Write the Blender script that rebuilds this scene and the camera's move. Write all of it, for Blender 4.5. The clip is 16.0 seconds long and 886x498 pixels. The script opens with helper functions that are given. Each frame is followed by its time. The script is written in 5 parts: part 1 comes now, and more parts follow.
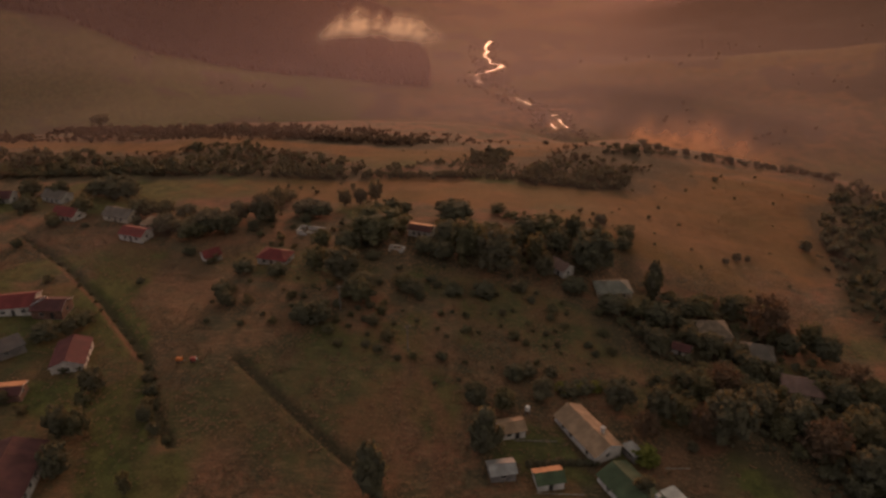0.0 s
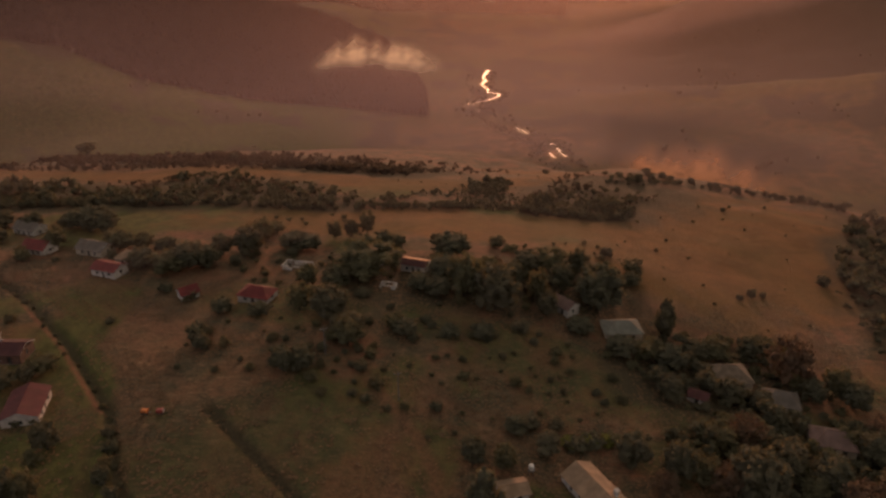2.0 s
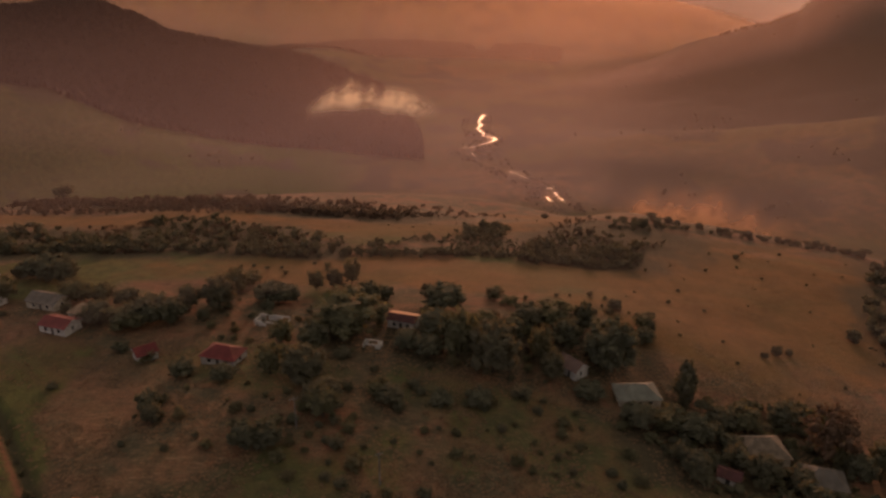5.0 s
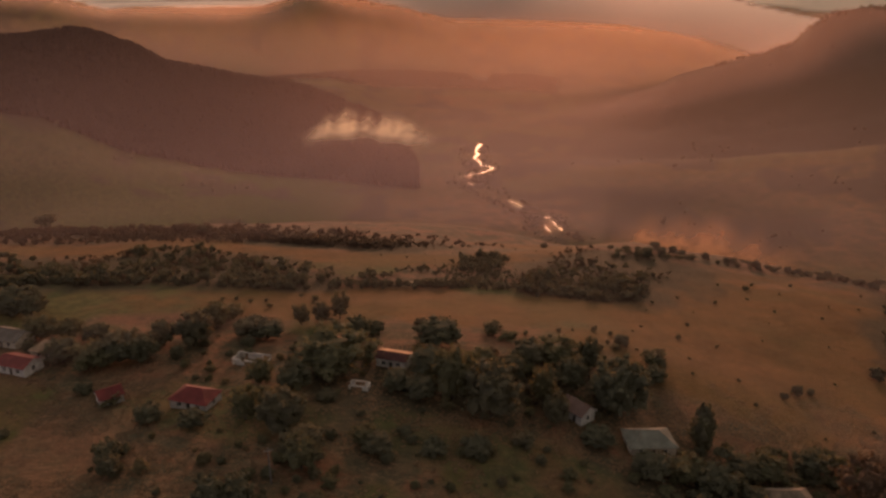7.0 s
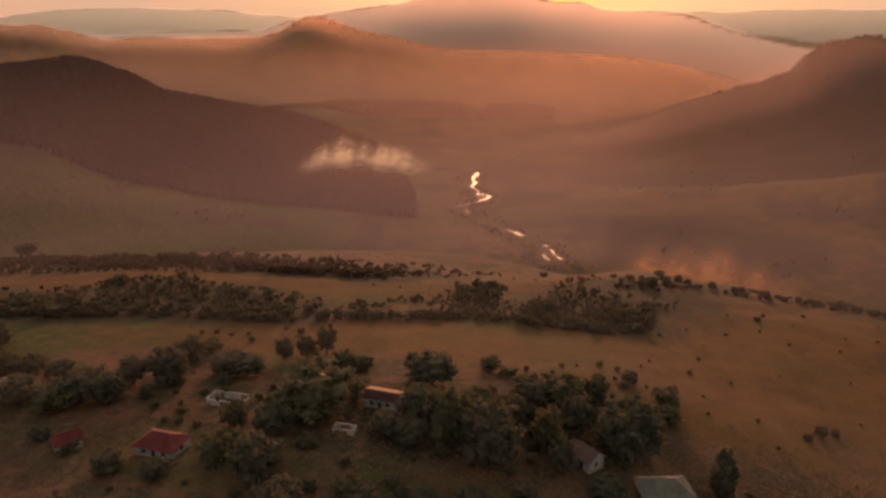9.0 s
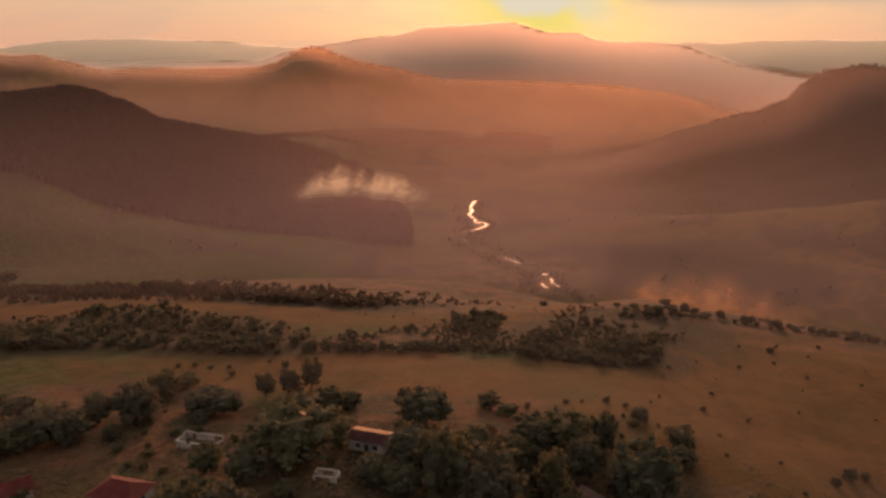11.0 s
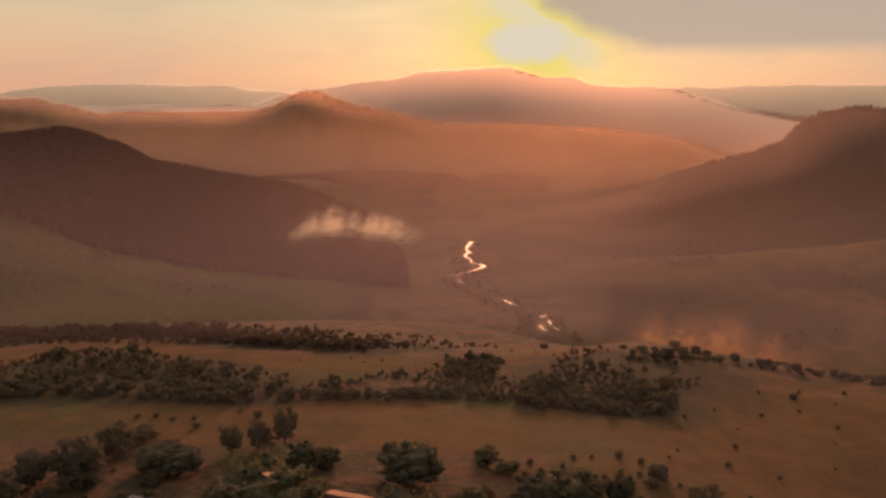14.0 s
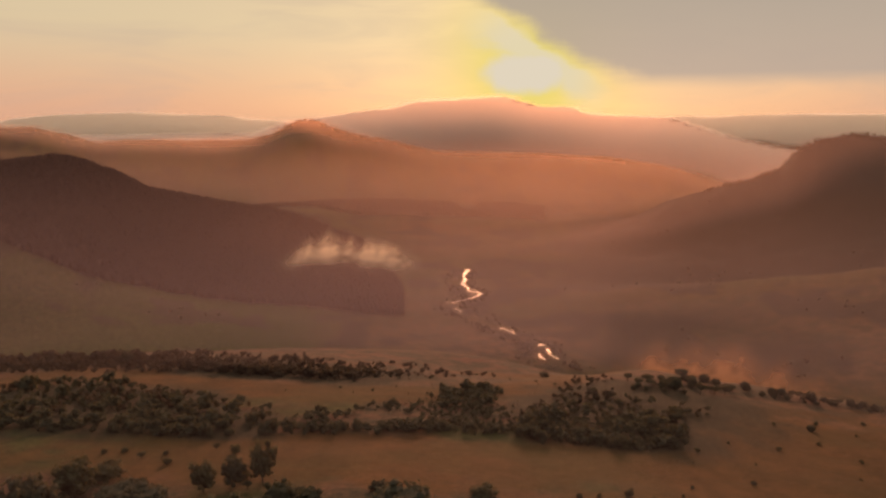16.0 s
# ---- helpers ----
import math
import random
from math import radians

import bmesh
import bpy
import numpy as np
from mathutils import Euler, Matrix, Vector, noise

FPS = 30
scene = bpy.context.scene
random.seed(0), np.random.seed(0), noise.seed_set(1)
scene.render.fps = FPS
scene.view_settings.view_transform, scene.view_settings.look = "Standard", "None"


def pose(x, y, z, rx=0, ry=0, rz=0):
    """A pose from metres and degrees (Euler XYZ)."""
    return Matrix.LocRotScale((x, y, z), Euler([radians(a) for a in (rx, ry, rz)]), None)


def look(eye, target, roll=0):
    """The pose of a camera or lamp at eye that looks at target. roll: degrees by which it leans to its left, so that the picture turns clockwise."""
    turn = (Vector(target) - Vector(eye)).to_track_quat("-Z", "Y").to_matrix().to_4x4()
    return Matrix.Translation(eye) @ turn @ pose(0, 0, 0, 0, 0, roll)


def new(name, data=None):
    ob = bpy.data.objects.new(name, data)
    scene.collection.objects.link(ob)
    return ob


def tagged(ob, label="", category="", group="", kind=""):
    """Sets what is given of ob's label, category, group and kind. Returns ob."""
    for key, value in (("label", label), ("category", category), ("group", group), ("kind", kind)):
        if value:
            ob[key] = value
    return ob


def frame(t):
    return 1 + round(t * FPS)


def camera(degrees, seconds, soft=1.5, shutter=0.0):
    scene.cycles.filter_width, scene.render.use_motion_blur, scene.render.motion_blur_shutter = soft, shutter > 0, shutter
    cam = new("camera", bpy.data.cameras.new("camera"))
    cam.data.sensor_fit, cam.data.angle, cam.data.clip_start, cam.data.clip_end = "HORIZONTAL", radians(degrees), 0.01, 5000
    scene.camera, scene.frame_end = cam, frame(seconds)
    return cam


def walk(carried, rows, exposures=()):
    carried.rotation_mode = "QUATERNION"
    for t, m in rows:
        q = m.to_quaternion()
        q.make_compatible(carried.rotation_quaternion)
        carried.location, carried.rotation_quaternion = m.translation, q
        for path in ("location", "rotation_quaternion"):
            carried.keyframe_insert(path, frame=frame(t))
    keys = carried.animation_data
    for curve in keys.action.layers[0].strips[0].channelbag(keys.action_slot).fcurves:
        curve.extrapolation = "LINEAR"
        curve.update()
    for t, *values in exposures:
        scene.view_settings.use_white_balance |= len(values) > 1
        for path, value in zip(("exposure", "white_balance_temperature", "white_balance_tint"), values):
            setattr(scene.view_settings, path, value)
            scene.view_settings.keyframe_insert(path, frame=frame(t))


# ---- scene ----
cam = camera(64.0, 16.0, soft=2.7)
# seconds, x, y, z, pitch, yaw, roll: a straight gliding descent with the lens slowly lifting
PATH = [
    (0, 0.00, 0.00, 105.00, -29.10, 0.00, 0.00),
    (1, 0.36, 6.81, 102.52, -27.97, -0.09, 0.05),
    (2, 0.75, 13.52, 100.07, -26.81, -0.18, 0.10),
    (3, 1.16, 20.12, 97.65, -25.64, -0.29, 0.15),
    (4, 1.59, 26.63, 95.25, -24.45, -0.39, 0.19),
    (5, 2.05, 33.03, 92.88, -23.26, -0.50, 0.22),
    (6, 2.52, 39.34, 90.52, -22.07, -0.61, 0.25),
    (7, 3.01, 45.56, 88.19, -20.88, -0.72, 0.26),
    (8, 3.51, 51.69, 85.87, -19.69, -0.82, 0.27),
    (9, 4.02, 57.73, 83.56, -18.51, -0.92, 0.27),
    (10, 4.54, 63.69, 81.27, -17.33, -1.01, 0.27),
    (11, 5.07, 69.57, 78.99, -16.16, -1.10, 0.26),
    (12, 5.60, 75.37, 76.71, -15.00, -1.19, 0.25),
    (13, 6.14, 81.09, 74.45, -13.84, -1.28, 0.24),
    (14, 6.67, 86.74, 72.19, -12.68, -1.38, 0.24),
    (15, 7.21, 92.32, 69.93, -11.52, -1.48, 0.25),
    (16, 7.74, 97.83, 67.67, -10.34, -1.59, 0.26),
]
walk(cam, [(t, pose(x, y, z, 90 + pitch, 0, yaw) @ pose(0, 0, 0, 0, 0, roll)) for t, x, y, z, pitch, yaw, roll in PATH],
     exposures=[(0, 0.09, 6200, 18), (8, 0.13, 6200, 18), (16, 0.05, 6200, 18)])

# ---- light ----
SUN_AZ, SUN_EL = 8.2, 5.0
SUN_DIR = Vector((math.sin(radians(SUN_AZ)) * math.cos(radians(SUN_EL)), math.cos(radians(SUN_AZ)) * math.cos(radians(SUN_EL)), math.sin(radians(SUN_EL))))

# the brightest part of the cloud veil lies a little below the sun's own place
GLOW_DIR = Vector((math.sin(radians(8.3)), math.cos(radians(8.3)), math.tan(radians(3.7)))).normalized()


def link(tree, a, b):
    tree.links.new(a, b)


def node(tree, kind, **values):
    made = tree.nodes.new(kind)
    for key, value in values.items():
        made.inputs[key.replace("_", " ")].default_value = value
    return made


def maths(tree, how, a, b=None, c=None, clamp=False):
    made = tree.nodes.new("ShaderNodeMath")
    made.operation, made.use_clamp = how, clamp
    for slot, value in zip(made.inputs, (a, b, c)):
        if value is None:
            continue
        if isinstance(value, (int, float)):
            slot.default_value = value
        else:
            link(tree, value, slot)
    return made.outputs[0]


def blend(tree, share, a, b, how="MIX"):
    made = tree.nodes.new("ShaderNodeMix")
    made.data_type, made.blend_type = "RGBA", how
    for slot, value in zip((made.inputs[0], made.inputs[6], made.inputs[7]), (share, a, b)):
        if isinstance(value, (int, float)):
            slot.default_value = value
        elif isinstance(value, tuple):
            slot.default_value = (*value[:3], 1)
        else:
            link(tree, value, slot)
    return made.outputs[2]


def ramp(tree, value, low, high):
    made = tree.nodes.new("ShaderNodeMapRange")
    made.interpolation_type = "SMOOTHSTEP"
    link(tree, value, made.inputs[0])
    made.inputs[1].default_value, made.inputs[2].default_value = low, high
    return made.outputs[0]


def make_sky():
    world = bpy.data.worlds.new("evening_sky")
    scene.world = world
    world.use_nodes = True
    tree = world.node_tree
    tree.nodes.clear()
    sky = tree.nodes.new("ShaderNodeTexSky")
    sky.sky_type, sky.sun_disc = "NISHITA", False
    sky.sun_elevation, sky.sun_rotation = radians(SUN_EL), radians(SUN_AZ)
    sky.dust_density, sky.altitude = 4.0, 1200
    base = blend(tree, 1.0, sky.outputs[0], (0.10, 0.10, 0.10), "MULTIPLY")
    way = tree.nodes.new("ShaderNodeTexCoord").outputs["Generated"]
    dot = tree.nodes.new("ShaderNodeVectorMath")
    dot.operation = "DOT_PRODUCT"
    link(tree, way, dot.inputs[0])
    dot.inputs[1].default_value = GLOW_DIR
    near = maths(tree, "ARCCOSINE", maths(tree, "MINIMUM", dot.outputs["Value"], 1.0))
    parts = tree.nodes.new("ShaderNodeSeparateXYZ")
    link(tree, way, parts.inputs[0])
    height = parts.outputs[2]
    # a thin veil of high cloud, drawn out along the horizon
    stretch = tree.nodes.new("ShaderNodeMapping")
    link(tree, way, stretch.inputs[0])
    stretch.inputs["Scale"].default_value = (2.0, 2.0, 11.0)
    veil = node(tree, "ShaderNodeTexNoise", Scale=2.2, Detail=6.0, Roughness=0.55, Distortion=0.6)
    link(tree, stretch.outputs[0], veil.inputs["Vector"])
    cloud = ramp(tree, veil.outputs[0], 0.42, 0.68)
    # evening colour of the veil: peach by the horizon, straw above it, greyer overhead
    straw = blend(tree, ramp(tree, height, 0.0, 0.13), (0.92, 0.50, 0.295), (0.87, 0.68, 0.38))
    away = ramp(tree, dot.outputs["Value"], 0.75, -0.35)
    straw = blend(tree, away, straw, (0.44, 0.42, 0.47))
    veil_colour = blend(tree, ramp(tree, height, 0.15, 0.7), straw, (0.58, 0.56, 0.57))
    colour = blend(tree, 0.88, base, veil_colour)
    # loose grey streaks in the veil
    colour = blend(tree, maths(tree, "MULTIPLY", cloud, 0.26), colour, (0.58, 0.46, 0.35))
    # the yellow glow about the sun behind the veil
    wide = maths(tree, "EXPONENT", maths(tree, "MULTIPLY", near, -7.5))
    mid = maths(tree, "EXPONENT", maths(tree, "MULTIPLY", maths(tree, "MULTIPLY", near, near), -90.0))
    sky_glow = blend(tree, maths(tree, "MULTIPLY", wide, 0.75), colour, (0.98, 0.70, 0.28))
    sky_glow = blend(tree, maths(tree, "MULTIPLY", mid, 0.9), sky_glow, (0.90, 0.79, 0.15))
    # the edge of a thicker bank that cuts across the glow, torn and lit where it is thin
    side = maths(tree, "ADD", parts.outputs[0], maths(tree, "MULTIPLY", height, 1.66))
    tear = node(tree, "ShaderNodeTexNoise", Scale=9.0, Detail=6.0, Roughness=0.6)
    link(tree, way, tear.inputs["Vector"])
    ragged = maths(tree, "ADD", side, maths(tree, "MULTIPLY", maths(tree, "SUBTRACT", veil.outputs[0], 0.5), 0.08))
    ragged = maths(tree, "ADD", ragged, maths(tree, "MULTIPLY", maths(tree, "SUBTRACT", tear.outputs[0], 0.5), 0.10))
    bank = maths(tree, "MULTIPLY", ramp(tree, ragged, 0.325, 0.385), ramp(tree, height, 0.040, 0.064))
    colour = blend(tree, maths(tree, "MULTIPLY", bank, 0.90), sky_glow, blend(tree, ramp(tree, height, 0.05, 0.22), (0.58, 0.46, 0.335), (0.46, 0.40, 0.30)))
    # the sun itself, seen through the tear as a pale flat patch drawn out along the edge
    wide_off = maths(tree, "MULTIPLY", maths(tree, "SUBTRACT", parts.outputs[0], GLOW_DIR.x), 0.62)
    tall_off = maths(tree, "MULTIPLY", maths(tree, "SUBTRACT", height, GLOW_DIR.z), 1.15)
    oval = maths(tree, "SQRT", maths(tree, "ADD", maths(tree, "MULTIPLY", wide_off, wide_off), maths(tree, "MULTIPLY", tall_off, tall_off)))
    patch = maths(tree, "ADD", oval, maths(tree, "MULTIPLY", maths(tree, "SUBTRACT", tear.outputs[0], 0.5), 0.05))
    strip = maths(tree, "MULTIPLY", maths(tree, "MULTIPLY", ramp(tree, ragged, 0.23, 0.29), ramp(tree, ragged, 0.345, 0.32)), ramp(tree, near, 0.13, 0.05))
    disc = maths(tree, "MAXIMUM", maths(tree, "MULTIPLY", ramp(tree, patch, 0.042, 0.022), maths(tree, "SUBTRACT", 1.0, bank)), maths(tree, "MULTIPLY", strip, 0.75))
    colour = blend(tree, disc, colour, (0.87, 0.77, 0.54))
    back = tree.nodes.new("ShaderNodeBackground")
    link(tree, colour, back.inputs[0])
    back.inputs[1].default_value = SKY_POWER
    out = tree.nodes.new("ShaderNodeOutputWorld")
    link(tree, back.outputs[0], out.inputs[0])


SKY_POWER = 0.84
make_sky()
sun = new("sun", bpy.data.lights.new("sun", "SUN"))
sun.data.energy, sun.data.angle, sun.data.color = 5.0, radians(22), (1.0, 0.47, 0.24)
sun.matrix_world = look((0, 0, 0), tuple(-SUN_DIR))


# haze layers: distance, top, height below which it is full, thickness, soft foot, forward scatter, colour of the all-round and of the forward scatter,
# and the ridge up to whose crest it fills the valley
# the cool of distance and the orange towards the sun are tinted in here
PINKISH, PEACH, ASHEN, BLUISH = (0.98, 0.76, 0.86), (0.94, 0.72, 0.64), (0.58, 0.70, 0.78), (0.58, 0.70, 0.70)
AMBER, COPPER = (1.0, 0.58, 0.34), (1.0, 0.50, 0.24)
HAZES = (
    # the two nearest sheets stand in for lens glare, lifting the darks behind
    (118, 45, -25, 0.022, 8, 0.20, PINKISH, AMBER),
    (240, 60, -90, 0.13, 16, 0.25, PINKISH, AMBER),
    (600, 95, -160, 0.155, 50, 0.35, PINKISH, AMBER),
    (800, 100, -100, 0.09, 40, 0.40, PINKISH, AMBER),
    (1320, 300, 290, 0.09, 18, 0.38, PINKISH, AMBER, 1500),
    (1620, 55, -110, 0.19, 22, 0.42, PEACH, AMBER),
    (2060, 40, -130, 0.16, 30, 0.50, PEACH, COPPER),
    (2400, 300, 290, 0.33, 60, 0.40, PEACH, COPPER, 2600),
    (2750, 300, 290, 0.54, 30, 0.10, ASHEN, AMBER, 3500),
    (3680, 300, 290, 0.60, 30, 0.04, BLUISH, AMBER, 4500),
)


# ---- the lie of the land ----
def smooth(low, high, v):
    s = np.clip((v - low) / (high - low), 0, 1)
    return s * s * (3 - 2 * s)


def lattice(ix, iy, seed):
    n = (ix.astype(np.int64) * 374761393 + iy.astype(np.int64) * 668265263 + seed * 982451653) & 0x7FFFFFFF
    n = ((n ^ (n >> 13)) * 1274126177) & 0x7FFFFFFF
    return ((n ^ (n >> 16)) & 0xFFFF) / 65535.0


def bumps(x, y, size, seed=0):
    """Smooth value noise between -1 and 1."""
    u, v = np.asarray(x, float) / size, np.asarray(y, float) / size
    iu, iv = np.floor(u), np.floor(v)
    fu, fv = u - iu, v - iv
    fu, fv = fu * fu * (3 - 2 * fu), fv * fv * (3 - 2 * fv)
    a, b = lattice(iu, iv, seed), lattice(iu + 1, iv, seed)
    c, d = lattice(iu, iv + 1, seed), lattice(iu + 1, iv + 1, seed)
    return 2 * ((a * (1 - fu) + b * fu) * (1 - fv) + (c * (1 - fu) + d * fu) * fv) - 1


EDGE_AZ = (-180, -100, -60, -34, -20, -11, 0, 6, 12, 21, 32, 41, 50, 70, 110, 180)
EDGE_R = (4000, 1400, 450, 400, 385, 368, 345, 315, 285, 272, 258, 246, 216, 205, 900, 4000)
# ridges across the valley: distance from the valley head, then (bearing, height) along each
RIDGES = [
    (640, [(-31, -150), (-15, -165), (-2, -172), (17, -172), (35, -150)]),
    (760, [(-31, -140), (-15.5, -167), (-1.8, -172), (17, -172), (25.4, -155), (35.2, -130)]),
    (950, [(-40, -20), (-30.4, -65), (-25.4, -117), (-19.6, -151), (-13.3, -168), (-6.6, -172), (9.5, -171), (14.4, -158), (25, -138), (34.7, -96), (42, -75)]),
    (1060, [(-40, -12), (-30.4, -57), (-25.4, -95), (-19.6, -138), (-11, -163), (-5, -171), (9, -172), (14.4, -172), (25, -166), (34.7, -128), (42, -105)]),
    (1200, [(-40, 0), (-30.3, -46), (-19.5, -122), (-11.1, -160), (-4.3, -170), (0.8, -172), (8.8, -172), (16.5, -166), (24.7, -150), (34.3, -95), (42, -60)]),
    (1500, [(-40, 0), (-30.1, -12), (-27, -9), (-24.9, -19), (-23.1, -40), (-20.9, -69), (-17.3, -91), (-11.9, -114), (-8.4, -130), (-4.8, -160), (-1.1, -172), (7, -174), (11.8, -170),
            (15.3, -146), (18.2, -116), (20.3, -90), (24.2, -47), (27.2, -17), (28.2, 15), (29.5, 37), (31.9, 43), (33.5, 37), (42, 50)]),
    (1900, [(-40, -60), (-30.3, -87), (-17.4, -174), (-11.9, -159), (-8.4, -155), (-2, -151), (7.1, -160), (11.6, -171), (14.8, -178), (24.4, -190), (33.9, -102)]),
    (2100, [(-30.4, -124), (-17.5, -200), (-2.1, -200), (7.1, -205), (14.8, -215), (24.4, -230), (33.9, -134)]),
    (2600, [(-40, 60), (-30, 43), (-28, 39), (-26.3, 18), (-24.1, -7), (-19.2, -3), (-13, 0), (-11.8, 14), (-10.4, 49), (-9.6, 65), (-8.3, 62), (-7, 40), (-5.6, 20), (-2.1, -10),
            (0.6, -44), (7, -50), (14.9, -64), (20, -94), (22.5, -143), (24.1, -173), (33.8, -165)]),
    (2950, [(-30.1, -53), (-11.8, -88), (-2.1, -112), (11.4, -141), (24.1, -180), (33.7, -157)]),
    (3500, [(-30.1, -17), (-13.1, -5), (-10.9, 40), (-7.4, 76), (-5.7, 90), (-2.5, 120), (-0.3, 158), (2.4, 165), (5.1, 176), (6.6, 179), (8.2, 142), (9.5, 123), (11.7, 129), (13, 102),
            (15.6, 85), (19.3, 72), (21.4, 32), (23.8, -14), (27.6, -62), (33.5, -70)]),
    (3900, [(-30.1, -65), (-2.1, -79), (33.4, -47)]),
    (4500, [(-30, 45), (-29, 62), (-26.6, 80), (-21.1, 98), (-15.1, 80), (-10.9, 50), (2.4, 23), (13.4, 62), (15.5, 89), (19.7, 87), (25.5, 98), (29.2, 108), (33.2, 105)]),
    (4860, [(-30, -60), (33, -40)]),
]


# gentle swells and hollows of the shelf: place, breadth, rise
SWELLS = [(-85, 135, 40, -2.1), (-40, 140, 35, 4.5), (-3, 190, 35, 4.0), (75, 150, 35, -2.9), (60, 205, 30, 2.6), (100, 205, 40, -2.8), (45, 385, 45, -6.8), (82, 342, 34, 3.0)]


def line_share(x, y, line, width, soft):
    """How much a point lies on a track through the given places."""
    best = np.full(np.shape(x), 1e9)
    for (ax, ay), (bx, by) in zip(line, line[1:]):
        s = np.clip(((x - ax) * (bx - ax) + (y - ay) * (by - ay)) / ((bx - ax) ** 2 + (by - ay) ** 2), 0, 1)
        best = np.minimum(best, np.hypot(x - ax - s * (bx - ax), y - ay - s * (by - ay)))
    return 1 - smooth(width, width + soft, best)


# the eroded gully, the old furrow, and the tracks
GULLY = [(-128, 191), (-107, 173.5), (-87.5, 153.5), (-67, 128), (-59, 111), (-53, 102)]
FURROW = [(-46, 127), (-37, 118), (-27, 108), (-16, 98)]
LANE = [(-73, 136), (-70, 125), (-65, 112), (-61, 101), (-53, 92), (-49, 80)]
TRACK = [(-19, 145), (-11, 133), (-4, 123), (0, 113), (-1, 104), (-1, 80)]
FOOTPATH = [(-53, 134), (-70, 151), (-94, 174), (-125, 191), (-141, 200)]


def plateau(x, y):
    """The village shelf: level about the houses, falling away ahead and to the right."""
    px, py = np.clip(x, -260, 260), np.clip(y, 112, 520)
    z = -4.17 - 0.0952 * px + 0.09527 * py - 0.0001787 * px * px + 0.0001884 * px * py - 0.0004322 * py * py
    for cx, cy, wide, rise in SWELLS:
        z = z + rise * np.exp(-((x - cx) ** 2 + (y - cy) ** 2) / wide**2)
    z = z - 0.9 * line_share(x, y, GULLY, 0.5, 1.1) * (1 + 0.5 * bumps(x, y, 6, 8)) - 1.1 * line_share(x, y, FURROW, 0.7, 0.9)
    return z + 0.5 * bumps(x, y, 34, 1) + 0.25 * bumps(x, y, 11, 2)


def height(x, y):
    x, y = np.asarray(x, float), np.asarray(y, float)
    az, r = np.degrees(np.arctan2(x, y - 100)), np.hypot(x, y - 100)
    edge = np.interp(az, EDGE_AZ, EDGE_R) + 14 * bumps(az * 12, az * 0, 60, 3)
    near = plateau(x, y)
    nodes = np.array([np.interp(az, *zip(*line)) for _, line in RIDGES])
    reach = np.array([d for d, _ in RIDGES], float)
    step = np.clip(np.searchsorted(reach, r) - 1, 0, len(reach) - 2)
    flat = step.ravel()
    pick = np.arange(flat.size)
    columns = nodes.reshape(len(reach), -1)
    low, high = columns[flat, pick].reshape(r.shape), columns[flat + 1, pick].reshape(r.shape)
    s = np.clip((r - reach[step]) / (reach[step + 1] - reach[step]), 0, 1)
    far = low + (high - low) * (0.35 * s + 0.65 * s * s * (3 - 2 * s))
    dry = smooth(-172, -150, far)
    far = far + dry * (7 * bumps(x, y, 130, 4) + 3.5 * bumps(x, y, 52, 5) + 1.5 * bumps(x, y, 21, 6)) * smooth(640, 1100, r)
    drop = smooth(0, 1, np.clip((r - edge) / np.maximum(660 - edge, 120), 0, 1))
    behind = smooth(75, 120, np.abs(az))
    return np.where(behind >= 1, near, (near * (1 - drop) + far * drop) * (1 - behind) + near * behind)


def ground_at(x, y):
    return float(height(np.array([x]), np.array([y]))[0])


# ---- materials ----
def material(name):
    made = bpy.data.materials.new(name)
    made.use_nodes = True
    tree = made.node_tree
    shader = tree.nodes["Principled BSDF"]
    return made, tree, shader


def position(tree):
    return tree.nodes.new("ShaderNodeNewGeometry").outputs["Position"]


def grain(tree, scale, detail=4.0, rough=0.55, where=None):
    made = node(tree, "ShaderNodeTexNoise", Scale=scale, Detail=detail, Roughness=rough)
    link(tree, where if where is not None else position(tree), made.inputs["Vector"])
    return made.outputs[0]


def relief(tree, shader, value, depth, strength=1.0):
    made = node(tree, "ShaderNodeBump", Strength=strength, Distance=depth)
    link(tree, value, made.inputs["Height"])
    link(tree, made.outputs[0], shader.inputs["Normal"])


def plain(name, colour, rough=0.8, metal=0.0, spread=0.35, scale=1.2, spot=6.0, bump=0.02):
    """A worn painted, plastered or metal surface with stains at two scales."""
    made, tree, shader = material(name)
    big, fine = grain(tree, scale), grain(tree, spot)
    dark = tuple(c * (1 - spread) for c in colour)
    light = tuple(min(1, c * (1 + spread * 0.5)) for c in colour)
    one = blend(tree, ramp(tree, big, 0.35, 0.65), dark, light)
    two = blend(tree, maths(tree, "MULTIPLY", ramp(tree, fine, 0.45, 0.75), 0.45), one, tuple(c * 0.55 for c in colour))
    info = tree.nodes.new("ShaderNodeObjectInfo")
    three = blend(tree, maths(tree, "MULTIPLY", info.outputs["Random"], 0.25), two, tuple(c * 0.7 for c in colour))
    link(tree, three, shader.inputs["Base Color"])
    shader.inputs["Roughness"].default_value, shader.inputs["Metallic"].default_value = rough, metal
    relief(tree, shader, fine, bump, 0.5)
    return made


